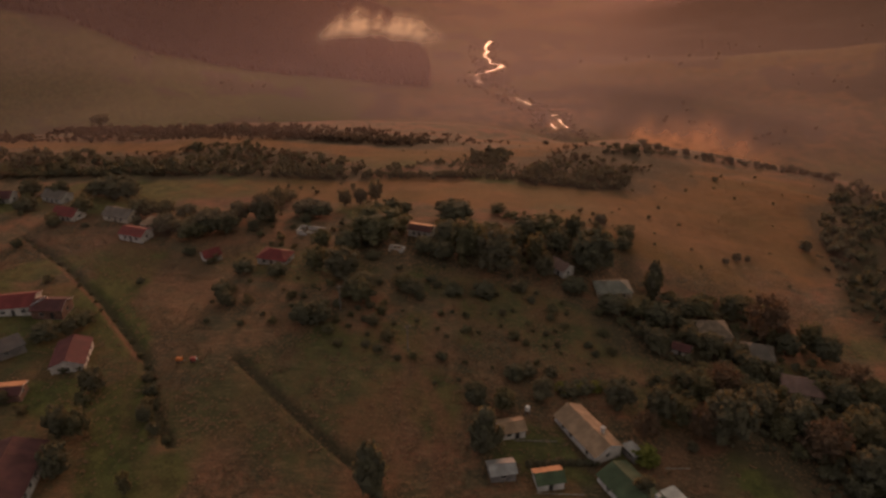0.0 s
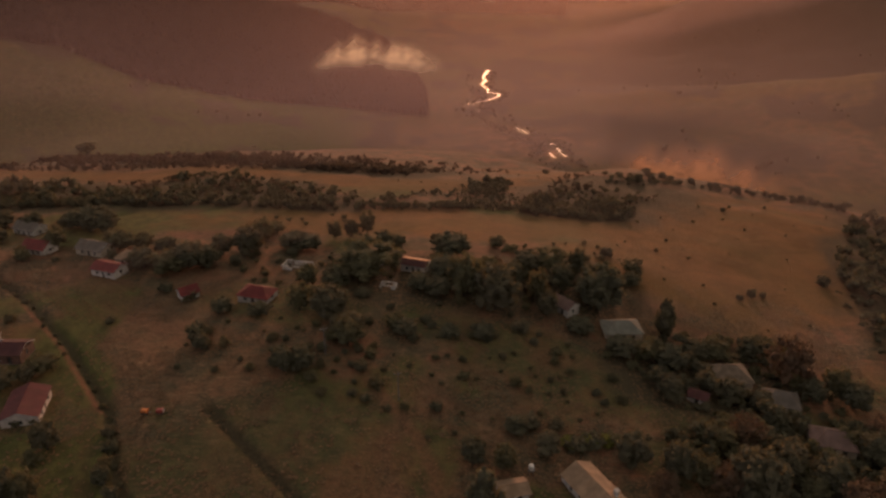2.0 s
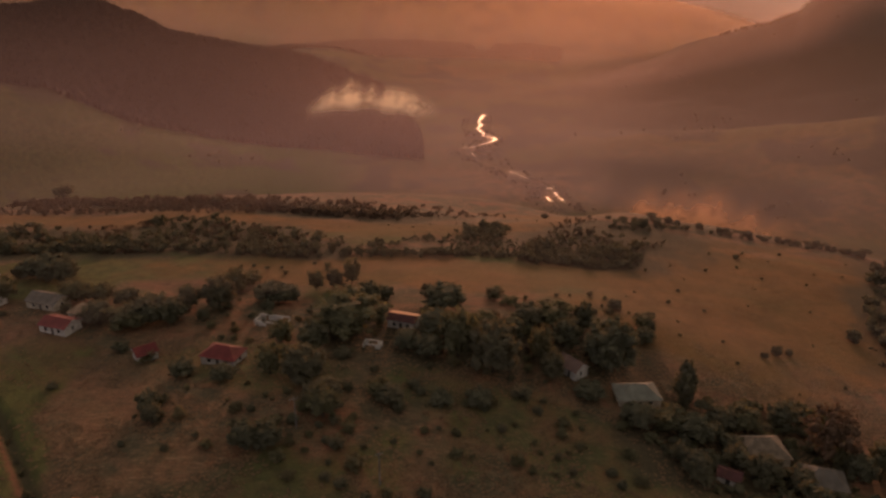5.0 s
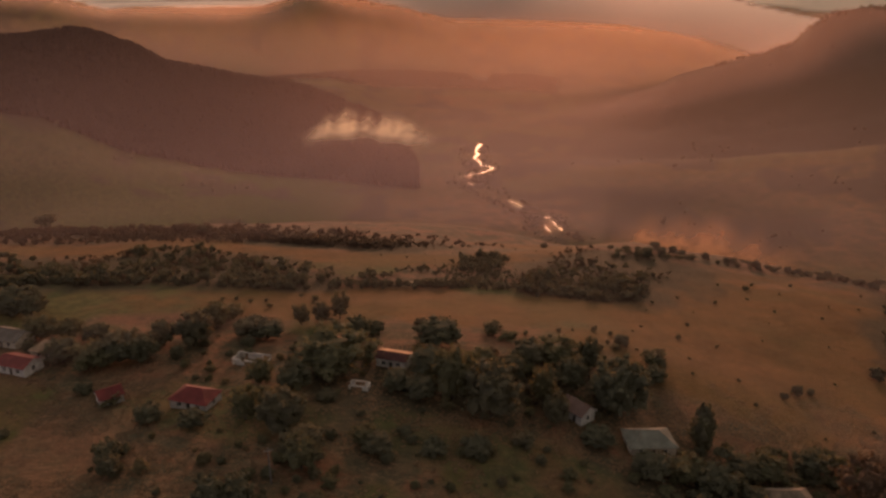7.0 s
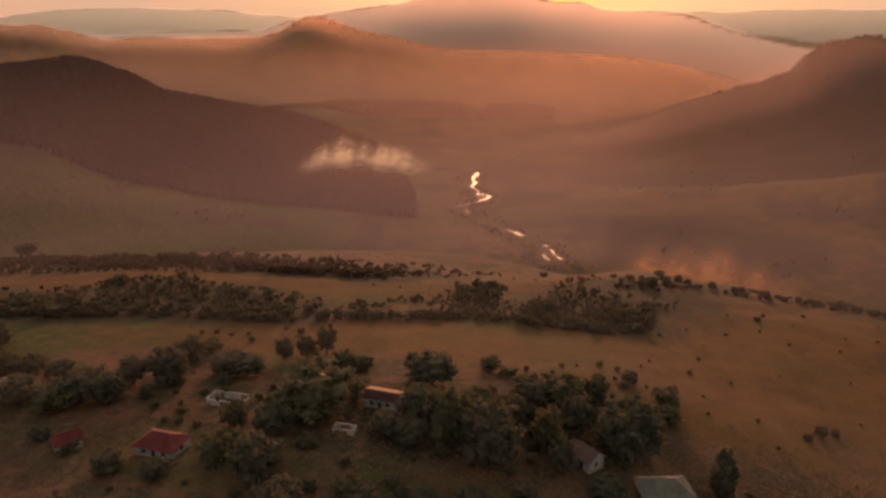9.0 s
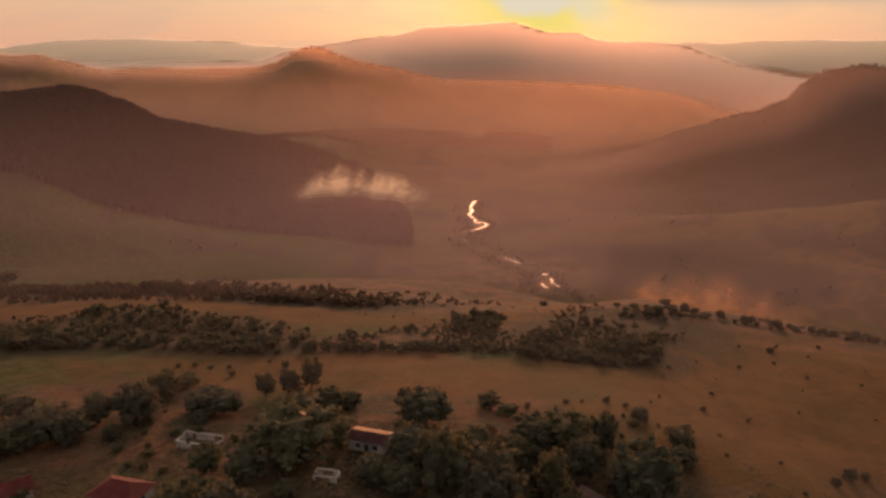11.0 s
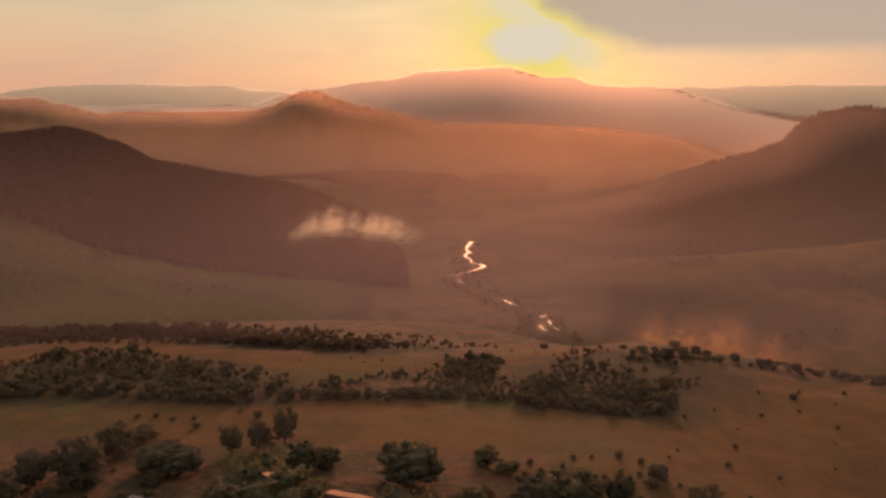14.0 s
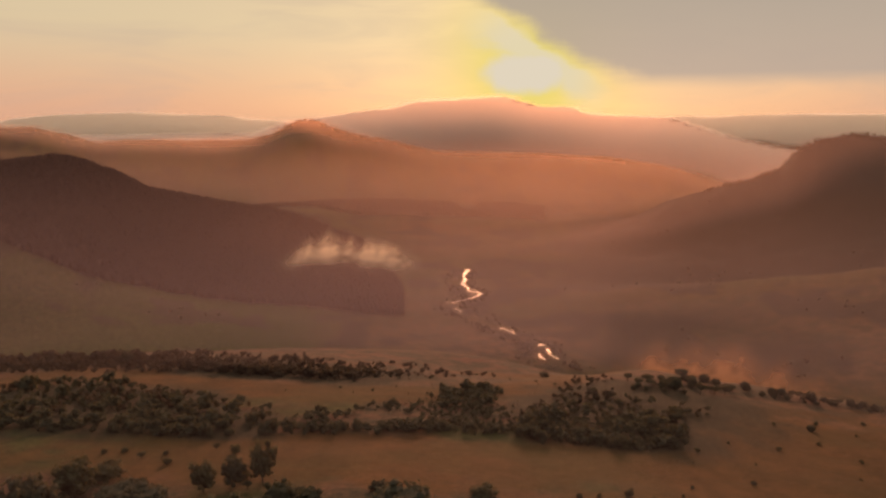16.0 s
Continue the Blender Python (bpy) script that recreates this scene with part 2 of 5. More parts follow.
def corrugated(name, colour, rust=0.3, rough=0.75, metal=0.0):
    """Ribbed roofing sheet, faded and rusted in streaks down the slope."""
    made, tree, shader = material(name)
    local = tree.nodes.new("ShaderNodeTexCoord").outputs["Object"]
    wave = node(tree, "ShaderNodeTexWave", Scale=2.1, Distortion=0.2)
    wave.bands_direction = "X"
    link(tree, local, wave.inputs["Vector"])
    squeeze = tree.nodes.new("ShaderNodeMapping")
    link(tree, local, squeeze.inputs[0])
    squeeze.inputs["Scale"].default_value = (2.5, 0.35, 0.35)
    streak = grain(tree, 1.0, 5.0, 0.6, squeeze.outputs[0])
    patch = grain(tree, 0.45, 3.0, 0.5, local)
    one = blend(tree, ramp(tree, patch, 0.3, 0.7), tuple(c * 0.72 for c in colour), tuple(c * 1.15 for c in colour))
    two = blend(tree, maths(tree, "MULTIPLY", ramp(tree, streak, 0.5, 0.72), rust), one, (0.16, 0.075, 0.035))
    link(tree, two, shader.inputs["Base Color"])
    shader.inputs["Roughness"].default_value, shader.inputs["Metallic"].default_value = rough, metal
    shader.inputs["Specular IOR Level"].default_value = 0.2
    relief(tree, shader, wave.outputs[0], 0.03, 0.6)
    return made


def foliage(name, dark, light, warm, sheer=0.3):
    made, tree, shader = material(name)
    island = tree.nodes.new("ShaderNodeNewGeometry").outputs["Random Per Island"]
    info = tree.nodes.new("ShaderNodeObjectInfo").outputs["Random"]
    one = blend(tree, island, dark, light)
    two = blend(tree, maths(tree, "MULTIPLY", ramp(tree, info, 0.55, 1.0), 0.5), one, warm)
    patch = grain(tree, 0.25, 2.0)
    three = blend(tree, maths(tree, "MULTIPLY", ramp(tree, patch, 0.4, 0.7), 0.4), two, dark)
    link(tree, three, shader.inputs["Base Color"])
    shader.inputs["Roughness"].default_value = 0.8
    shader.inputs["Specular IOR Level"].default_value = 0.15
    # thin leaves let some of the light from behind through
    thin = tree.nodes.new("ShaderNodeBsdfTranslucent")
    link(tree, blend(tree, 1.0, three, (1.3, 1.15, 0.8), "MULTIPLY"), thin.inputs[0])
    both = tree.nodes.new("ShaderNodeMixShader")
    both.inputs[0].default_value = sheer
    link(tree, shader.outputs[0], both.inputs[1])
    link(tree, thin.outputs[0], both.inputs[2])
    link(tree, both.outputs[0], tree.nodes["Material Output"].inputs[0])
    return made


def ground_cover():
    """Veld: dry russet and straw grass, greener patches, bare earth, woodland floor (slope shade too), by the 'cover'
    shares.
    """
    made, tree, shader = material("veld")
    share = tree.nodes.new("ShaderNodeAttribute")
    share.attribute_name = "cover"
    split = tree.nodes.new("ShaderNodeSeparateColor")
    link(tree, share.outputs["Color"], split.inputs[0])
    green, gold, bare = split.outputs[0], split.outputs[1], split.outputs[2]
    wood = share.outputs["Alpha"]
    broad, mid, tussock, fine, blade = grain(tree, 0.022, 4), grain(tree, 0.09, 5, 0.65), grain(tree, 0.32, 5, 0.7), grain(tree, 0.9, 5, 0.7), grain(tree, 3.2, 4, 0.7)
    combed = tree.nodes.new("ShaderNodeMapping")
    link(tree, position(tree), combed.inputs[0])
    combed.inputs["Rotation"].default_value, combed.inputs["Scale"].default_value = (0, 0, 0.75), (0.05, 0.5, 0.3)
    swathe = grain(tree, 1.0, 4, 0.6, combed.outputs[0])
    brushed = tree.nodes.new("ShaderNodeMapping")
    link(tree, position(tree), brushed.inputs[0])
    brushed.inputs["Rotation"].default_value, brushed.inputs["Scale"].default_value = (0, 0, -0.35), (0.35, 1.5, 0.6)
    strokes = grain(tree, 1.0, 5, 0.72, brushed.outputs[0])
    dry = blend(tree, ramp(tree, mid, 0.42, 0.58), VELD_DARK, VELD_RUST)
    dry = blend(tree, maths(tree, "MULTIPLY", ramp(tree, broad, 0.45, 0.62), 0.5), dry, VELD_BROWN)
    dry = blend(tree, maths(tree, "MULTIPLY", ramp(tree, swathe, 0.46, 0.70), 0.45), dry, VELD_STRAW)
    dry = blend(tree, maths(tree, "MULTIPLY", ramp(tree, tussock, 0.5, 0.62), 0.6), dry, VELD_DARK)
    dry = blend(tree, maths(tree, "MULTIPLY", ramp(tree, fine, 0.5, 0.64), 0.65), dry, VELD_STRAW)
    dry = blend(tree, maths(tree, "MULTIPLY", ramp(tree, strokes, 0.52, 0.66), 0.6), dry, VELD_PALE)
    dry = blend(tree, maths(tree, "MULTIPLY", ramp(tree, strokes, 0.46, 0.34), 0.6), dry, VELD_DARK)
    lush = blend(tree, ramp(tree, tussock, 0.38, 0.62), (0.045, 0.054, 0.016), (0.098, 0.102, 0.030))
    lush = blend(tree, maths(tree, "MULTIPLY", ramp(tree, fine, 0.5, 0.7), 0.5), lush, (0.045, 0.045, 0.016))
    straw = blend(tree, ramp(tree, mid, 0.35, 0.7), GOLD_DARK, GOLD_LIGHT)
    straw = blend(tree, maths(tree, "MULTIPLY", ramp(tree, broad, 0.46, 0.66), 0.6), straw, (0.112, 0.074, 0.025))
    straw = blend(tree, maths(tree, "MULTIPLY", ramp(tree, swathe, 0.42, 0.75), 0.35), straw, (0.11, 0.075, 0.03))
    straw = blend(tree, maths(tree, "MULTIPLY", ramp(tree, strokes, 0.48, 0.70), 0.45), straw, (0.215, 0.108, 0.040))
    straw = blend(tree, maths(tree, "MULTIPLY", ramp(tree, strokes, 0.44, 0.30), 0.5), straw, (0.098, 0.062, 0.026))
    straw = blend(tree, maths(tree, "MULTIPLY", ramp(tree, fine, 0.5, 0.7), 0.35), straw, (0.10, 0.058, 0.026))
    earth = blend(tree, ramp(tree, fine, 0.3, 0.7), (0.095, 0.045, 0.028), (0.20, 0.092, 0.056))
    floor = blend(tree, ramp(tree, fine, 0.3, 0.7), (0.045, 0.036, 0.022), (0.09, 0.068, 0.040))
    one = blend(tree, gold, dry, straw)
    two = blend(tree, green, one, lush)
    three = blend(tree, bare, two, earth)
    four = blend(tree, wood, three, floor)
    five = blend(tree, maths(tree, "MULTIPLY", ramp(tree, blade, 0.46, 0.62), 0.5), four, (0.035, 0.026, 0.014))
    link(tree, five, shader.inputs["Base Color"])
    shader.inputs["Roughness"].default_value = 0.95
    shader.inputs["Specular IOR Level"].default_value = 0.1
    relief(tree, shader, maths(tree, "ADD", fine, maths(tree, "MULTIPLY", blade, 0.5)), 0.5, 0.7)
    return made


VELD_PALE = (0.245, 0.150, 0.092)
VELD_DARK, VELD_RUST, VELD_BROWN, VELD_STRAW = (0.062, 0.052, 0.032), (0.185, 0.084, 0.048), (0.092, 0.070, 0.038), (0.175, 0.115, 0.064)
GOLD_DARK, GOLD_LIGHT = (0.118, 0.058, 0.020), (0.182, 0.084, 0.028)
VELD = ground_cover()
LEAF_DARK = foliage("dark_leaves", (0.092, 0.087, 0.058), (0.134, 0.125, 0.080), (0.142, 0.114, 0.072), 0.42)
LEAF_OLIVE = foliage("olive_leaves", (0.102, 0.095, 0.056), (0.156, 0.141, 0.080), (0.160, 0.122, 0.070), 0.42)
LEAF_DUSK = foliage("dusky_leaves", (0.088, 0.066, 0.046), (0.125, 0.094, 0.062), (0.135, 0.090, 0.058), 0.40)
LEAF_RUST = foliage("russet_leaves", (0.095, 0.064, 0.042), (0.150, 0.098, 0.062), (0.150, 0.085, 0.055))
LEAF_LIME = foliage("yellow_green_leaves", (0.09, 0.10, 0.022), (0.19, 0.19, 0.045), (0.16, 0.15, 0.04))
PINE = foliage("plantation_needles", (0.036, 0.025, 0.019), (0.055, 0.039, 0.028), (0.05, 0.032, 0.022))
BARK = plain("bark", (0.07, 0.05, 0.035), 0.9)


def water_surface():
    made, tree, shader = material("river_water")
    shader.inputs["Base Color"].default_value = (0.40, 0.32, 0.21, 1)
    shader.inputs["Roughness"].default_value = 0.34
    shader.inputs["Metallic"].default_value = 0.85
    relief(tree, shader, grain(tree, 0.4, 3), 0.02, 0.1)
    return made


WATER = water_surface()


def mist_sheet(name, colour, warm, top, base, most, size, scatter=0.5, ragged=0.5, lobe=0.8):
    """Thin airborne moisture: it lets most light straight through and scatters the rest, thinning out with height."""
    made = bpy.data.materials.new(name)
    made.use_nodes = True
    tree = made.node_tree
    tree.nodes.clear()
    where = position(tree)
    parts = tree.nodes.new("ShaderNodeSeparateXYZ")
    link(tree, where, parts.inputs[0])
    rise = ramp(tree, parts.outputs[2], top, base)
    stretch = tree.nodes.new("ShaderNodeMapping")
    link(tree, where, stretch.inputs[0])
    stretch.inputs["Scale"].default_value = (1 / size, 1 / size, 2.6 / size)
    wisps = node(tree, "ShaderNodeTexNoise", Scale=1.0, Detail=4.0, Roughness=0.5)
    link(tree, stretch.outputs[0], wisps.inputs["Vector"])
    thick = maths(tree, "MULTIPLY", rise, maths(tree, "MULTIPLY_ADD", wisps.outputs[0], 2 * ragged, 1 - ragged))
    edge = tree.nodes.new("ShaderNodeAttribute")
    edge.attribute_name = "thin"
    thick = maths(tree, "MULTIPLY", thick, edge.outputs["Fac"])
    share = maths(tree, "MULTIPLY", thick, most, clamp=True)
    through_it = tree.nodes.new("ShaderNodeBsdfTransparent")
    soft = node(tree, "ShaderNodeBsdfTranslucent", Color=(*colour, 1))
    ahead = node(tree, "ShaderNodeBsdfRefraction", Color=(*warm, 1), Roughness=lobe, IOR=1.45)
    both = tree.nodes.new("ShaderNodeMixShader")
    both.inputs[0].default_value = scatter
    link(tree, soft.outputs[0], both.inputs[1])
    link(tree, ahead.outputs[0], both.inputs[2])
    mixed = tree.nodes.new("ShaderNodeMixShader")
    link(tree, share, mixed.inputs[0])
    link(tree, through_it.outputs[0], mixed.inputs[1])
    link(tree, both.outputs[0], mixed.inputs[2])
    out = tree.nodes.new("ShaderNodeOutputMaterial")
    link(tree, mixed.outputs[0], out.inputs[0])
    return made


# ---- building helpers ----
def part(name, bm, mat, parent=None, label=""):
    data = bpy.data.meshes.new(name)
    bm.to_mesh(data)
    bm.free()
    data.materials.append(mat)
    made = new(name, data)
    if parent is not None:
        made.parent = parent
    return tagged(made, label) if label else made


def mesh_of(name, verts, faces, mat):
    data = bpy.data.meshes.new(name)
    data.from_pydata(verts, [], faces)
    data.materials.append(mat)
    return data


def thing(name, m, label, category, group=""):
    made = new(name)
    made.matrix_world = m
    return tagged(made, label, category, group)


def box(bm, x0, y0, z0, x1, y1, z1, bevel=0.0):
    made = bmesh.ops.create_cube(bm, size=1)
    for v in made["verts"]:
        v.co = Vector(((x0 + x1) / 2 + v.co.x * (x1 - x0), (y0 + y1) / 2 + v.co.y * (y1 - y0), (z0 + z1) / 2 + v.co.z * (z1 - z0)))
    if bevel:
        bmesh.ops.bevel(bm, geom=list({e for v in made["verts"] for e in v.link_edges}), offset=bevel, segments=1, affect="EDGES")
    return bm


def slab(bm, corners, thick):
    """A board through four corners, given a thickness downwards."""
    top = [bm.verts.new(c) for c in corners]
    low = [bm.verts.new((c[0], c[1], c[2] - thick)) for c in corners]
    n = len(corners)
    bm.faces.new(top)
    bm.faces.new(low[::-1])
    for i in range(n):
        bm.faces.new((top[i], low[i], low[(i + 1) % n], top[(i + 1) % n]))
    return bm


# ---- ground ----
def patch_share(x, y, cx, cy, rx, ry, turn=0):
    c, s = math.cos(radians(turn)), math.sin(radians(turn))
    u, v = (x - cx) * c + (y - cy) * s, -(x - cx) * s + (y - cy) * c
    return 1 - smooth(0.7, 1.15, np.hypot(u / rx, v / ry) + 0.22 * bumps(x, y, 9, 11) + 0.1 * bumps(x, y, 3.5, 12))


def cover(x, y):
    """Shares of green grass, straw-coloured grass, bare earth and dark woodland floor, which also tones shaded slopes.
    """
    az, r = np.degrees(np.arctan2(x, y - 100)), np.hypot(x, y - 100)
    green = (0.40 + 0.40 * smooth(118, 150, y)) * smooth(-0.15, 0.45, bumps(x, y, 22, 21) + 0.4 * bumps(x, y, 7, 22)) * (r < 200) * (1 - 0.7 * smooth(20, 70, x) * smooth(130, 170, y))
    for cx, cy, rx, ry, turn, most in GREENS:
        green = np.maximum(green, most * patch_share(x, y, cx, cy, rx, ry, turn))
    gold = np.maximum(0.95 * patch_share(x, y, 112, 245, 82, 62, 20), 0.95 * patch_share(x, y, 0, 244, 95, 20, 2))
    gold = np.maximum(gold, 0.9 * line_share(x, y, [(-227, 344), (-189, 328), (-157, 317), (-128, 312), (-112, 334), (-79, 328), (-48, 306), (-26, 300), (17, 306), (40, 325), (60, 345)], 7, 10))
    gold = np.maximum(gold, 0.8 * patch_share(x, y, 60, 372, 40, 20, 0))
    bare = 0.4 * line_share(x, y, LANE, 0.7, 1.6) * (0.6 + 0.4 * bumps(x, y, 5, 23)) + 0.55 * line_share(x, y, TRACK, 0.8, 1.6) + 0.25 * line_share(x, y, FOOTPATH, 0.5, 1.4)
    bare = bare + 1.5 * line_share(x + 1.5, y + 0.6, GULLY[1:4], 0.2, 0.5) + 0.9 * patch_share(x, y, 58, 112, 10, 4, 30) + 0.7 * patch_share(x, y, 30, 105, 3, 10, 25)
    bare = np.maximum(bare, 0.35 * smooth(0.45, 0.8, bumps(x, y, 13, 24)) * (r < 330))
    for cx, cy, rx, ry, turn, most in RUSTS:
        bare = np.maximum(bare, most * patch_share(x, y, cx, cy, rx, ry, turn))
    bare, green = bare * (1 - 0.85 * gold), green * (1 - 0.75 * gold)
    # beyond the rim: grassy terraces, scrub slopes, a dark plantation
    far = smooth(420, 620, r)
    gold = gold * (1 - far) + far * (0.40 + 0.25 * bumps(x, y, 180, 25))
    green = green * (1 - far) + far * np.clip(0.40 + 0.50 * smooth(-4, -14, az) * smooth(1000, 900, r) + 0.35 * bumps(x, y, 140, 26), 0, 1)
    gold = np.maximum(gold, 0.9 * smooth(10, 15, az) * smooth(880, 900, r) * (1 - smooth(985, 1020, r)))
    # right-hand slopes: scrub, with their shade put into the same dark cover
    slope = smooth(9, 16, az) * smooth(1000, 1080, r) * (1 - smooth(2000, 2300, r))
    shade = smooth(12, 18, az) * smooth(-0.6, 0.2, bumps(x, y, 90, 27)) * (1 - smooth(820, 890, r)) * smooth(560, 640, r)
    low_ridge = smooth(1690, 1760, r) * (1 - smooth(1930, 1990, r)) * smooth(-16, -12, az) * (1 - smooth(9, 13, az))
    wood = np.maximum(np.maximum(np.maximum(slope, low_ridge), 0.95 * shade), plantation(x, y))
    wood = np.maximum(wood, far * 0.85 * smooth(0.05, 0.4, bumps(x, y, 70, 28) + 0.5 * bumps(x, y, 24, 29)))
    wood = np.maximum(wood, 0.9 * line_share(x, y, RIVER, 10, 22) * smooth(-0.5, 0.2, bumps(x, y, 26, 30)))
    # darker floor under and between crowded bushes and trees
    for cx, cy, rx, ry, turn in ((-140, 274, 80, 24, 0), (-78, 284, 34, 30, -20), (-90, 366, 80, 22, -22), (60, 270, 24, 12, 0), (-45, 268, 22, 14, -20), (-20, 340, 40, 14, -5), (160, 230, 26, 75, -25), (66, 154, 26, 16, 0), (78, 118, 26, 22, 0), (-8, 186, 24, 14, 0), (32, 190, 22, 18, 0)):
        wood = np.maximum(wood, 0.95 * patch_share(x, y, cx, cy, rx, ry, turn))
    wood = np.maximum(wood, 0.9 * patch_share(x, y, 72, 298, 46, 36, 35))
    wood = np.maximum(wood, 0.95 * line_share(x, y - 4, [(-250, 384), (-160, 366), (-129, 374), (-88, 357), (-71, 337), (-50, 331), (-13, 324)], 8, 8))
    # furrow, gully and yard strips take the same darker floor
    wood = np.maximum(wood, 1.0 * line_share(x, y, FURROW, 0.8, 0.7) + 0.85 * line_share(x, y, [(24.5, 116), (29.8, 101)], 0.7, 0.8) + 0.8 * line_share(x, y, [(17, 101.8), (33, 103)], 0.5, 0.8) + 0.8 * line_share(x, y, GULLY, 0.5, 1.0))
    return np.clip(np.stack([green, gold, bare, wood], -1), 0, 1)


GREENS = [(-63, 104, 7, 26, 15, 0.9), (-80, 116, 12, 7, 0, 0.9), (-82, 145, 6, 26, 38, 0.85), (-112, 172, 30, 6, 38, 0.7), (-98, 256, 46, 15, -4, 0.65), (22, 105, 15, 9, 0, 0.75), (64, 101, 7, 7, 0, 0.95),
          (-40, 172, 26, 12, -20, 0.5), (30, 150, 34, 14, -25, 0.45), (50, 122, 10, 8, 0, 0.5), (-2, 118, 7, 12, 0, 0.6), (-52, 94, 6, 8, 0, 0.8)]
RUSTS = [(-74, 227, 15, 6, 10, 0.6), (-96, 186, 16, 6, -20, 0.5), (-62, 186, 9, 4, -20, 0.4), (20, 214, 26, 5, -8, 0.5), (60, 190, 5, 12, 10, 0.4), (84, 170, 20, 4, -25, 0.45), (-13, 104, 9, 15, -12, 0.4), (-8, 118, 5, 12, -10, 0.35), (-80, 172, 26, 6, -32, 0.4), (-60, 158, 16, 5, -25, 0.35), (-36, 112, 8, 5, 0, 0.25), (-42, 100, 5, 9, 0, 0.3)]
RIVER = [(74, 1205), (62, 1160), (60, 1130), (70, 1066), (86, 1054), (66, 1020), (36, 998), (52, 966), (94, 890), (112, 860), (134, 824), (128, 785), (150, 740), (165, 680)]
PLANT_AZ = (-36, -30.3, -26, -18.3, -9.6, -4.7, -1.3)
PLANT_LOW = (925, 925, 922, 945, 902, 865, 847)


def plantation(x, y):
    az, r = np.degrees(np.arctan2(x, y - 100)), np.hypot(x, y - 100)
    low = np.interp(az, PLANT_AZ, PLANT_LOW)
    return np.where((r > low) & (az < np.interp(r, (847, 960, 1110, 1335, 1430, 1500), (-1.3, -1.3, -2.4, -4.7, -9.2, -12.0))), 1.0, 0.0) * (r < 1560)


def make_ground():
    az = np.concatenate([np.arange(-180, -48, 4.0), np.arange(-48, 48, 0.2), np.arange(48, 180, 4.0)])
    rad = [4.0]
    while rad[-1] < 4990:
        r = rad[-1]
        rad.append(r + (12 if r < 210 else 0.9 if r < 420 else 1.6 if r < 620 else r * 0.011))
    rad = np.array(rad)
    a, r = np.meshgrid(np.radians(az), rad, indexing="ij")
    x, y = r * np.sin(a), -150 + r * np.cos(a)
    z = height(x, y)
    n, m = x.shape
    verts = np.stack([x, y, z], -1).reshape(-1, 3)
    i, j = np.meshgrid(np.arange(n), np.arange(m - 1), indexing="ij")
    k = (i + 1) % n
    quads = np.stack([i * m + j, i * m + j + 1, k * m + j + 1, k * m + j], -1).reshape(-1, 4)[:, ::-1]
    data = bpy.data.meshes.new("ground")
    data.vertices.add(len(verts))
    data.vertices.foreach_set("co", verts.ravel())
    data.loops.add(quads.size)
    data.loops.foreach_set("vertex_index", quads.ravel())
    data.polygons.add(len(quads))
    data.polygons.foreach_set("loop_start", np.arange(0, quads.size, 4))
    data.polygons.foreach_set("use_smooth", np.ones(len(quads), bool))
    data.update(calc_edges=True)
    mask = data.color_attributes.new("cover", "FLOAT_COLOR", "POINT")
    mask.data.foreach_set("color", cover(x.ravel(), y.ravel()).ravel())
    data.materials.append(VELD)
    tagged(new("ground", data), "rolling dry veld falling to a misty river valley", "ground", kind="structure")


make_ground()


# ---- river pools on the valley floor ----
def pool(line, widths):
    """A ribbon of still water along a line, with ragged banks."""
    pts = []
    for (ax, ay), (bx, by), wa, wb in zip(line, line[1:], widths, widths[1:]):
        for s in np.linspace(0, 1, 6, endpoint=False):
            pts.append((ax + (bx - ax) * s, ay + (by - ay) * s, wa + (wb - wa) * s))
    pts.append((*line[-1], widths[-1]))
    verts, faces = [], []
    for i, (x, y, w) in enumerate(pts):
        px, py, _ = pts[max(i - 1, 0)]
        qx, qy, _ = pts[min(i + 1, len(pts) - 1)]
        n = math.hypot(qx - px, qy - py) or 1
        nx, ny = -(qy - py) / n, (qx - px) / n
        for side in (1, -1):
            wobble = 0.52 * w * (0.5 + 0.22 * random.uniform(-1, 1))
            verts.append((x + side * nx * wobble, y + side * ny * wobble, -169.2))
    for i in range(len(pts) - 1):
        faces.append((2 * i, 2 * i + 1, 2 * i + 3, 2 * i + 2))
    data = mesh_of("water", verts, faces, WATER)
    tagged(new("water", data), "bright pool of the river reflecting the evening sky", "river", "river pools", "structure")


pool([(80, 1212), (76, 1196), (69, 1165), (71, 1138), (64, 1112), (72, 1084), (70, 1066)], (15, 10, 5, 11, 8, 4, 3))
pool([(70, 1066), (84, 1059), (88, 1050), (80, 1036), (66, 1020), (50, 1006), (36, 998)], (3, 6, 9, 7, 4, 3, 1))
pool([(48, 974), (52, 966), (55, 956)], (2, 3, 1))
pool([(94, 890), (102, 879), (111, 862)], (2, 3, 2))
pool([(130, 822), (134, 824), (137, 822)], (3, 4, 2))
pool([(126, 793), (127, 782), (130, 776)], (3, 5, 3))
pool([(137, 808), (139, 798), (136, 794)], (5, 3, 2))
pool([(138, 792), (141, 784), (144, 778)], (3, 4, 2))


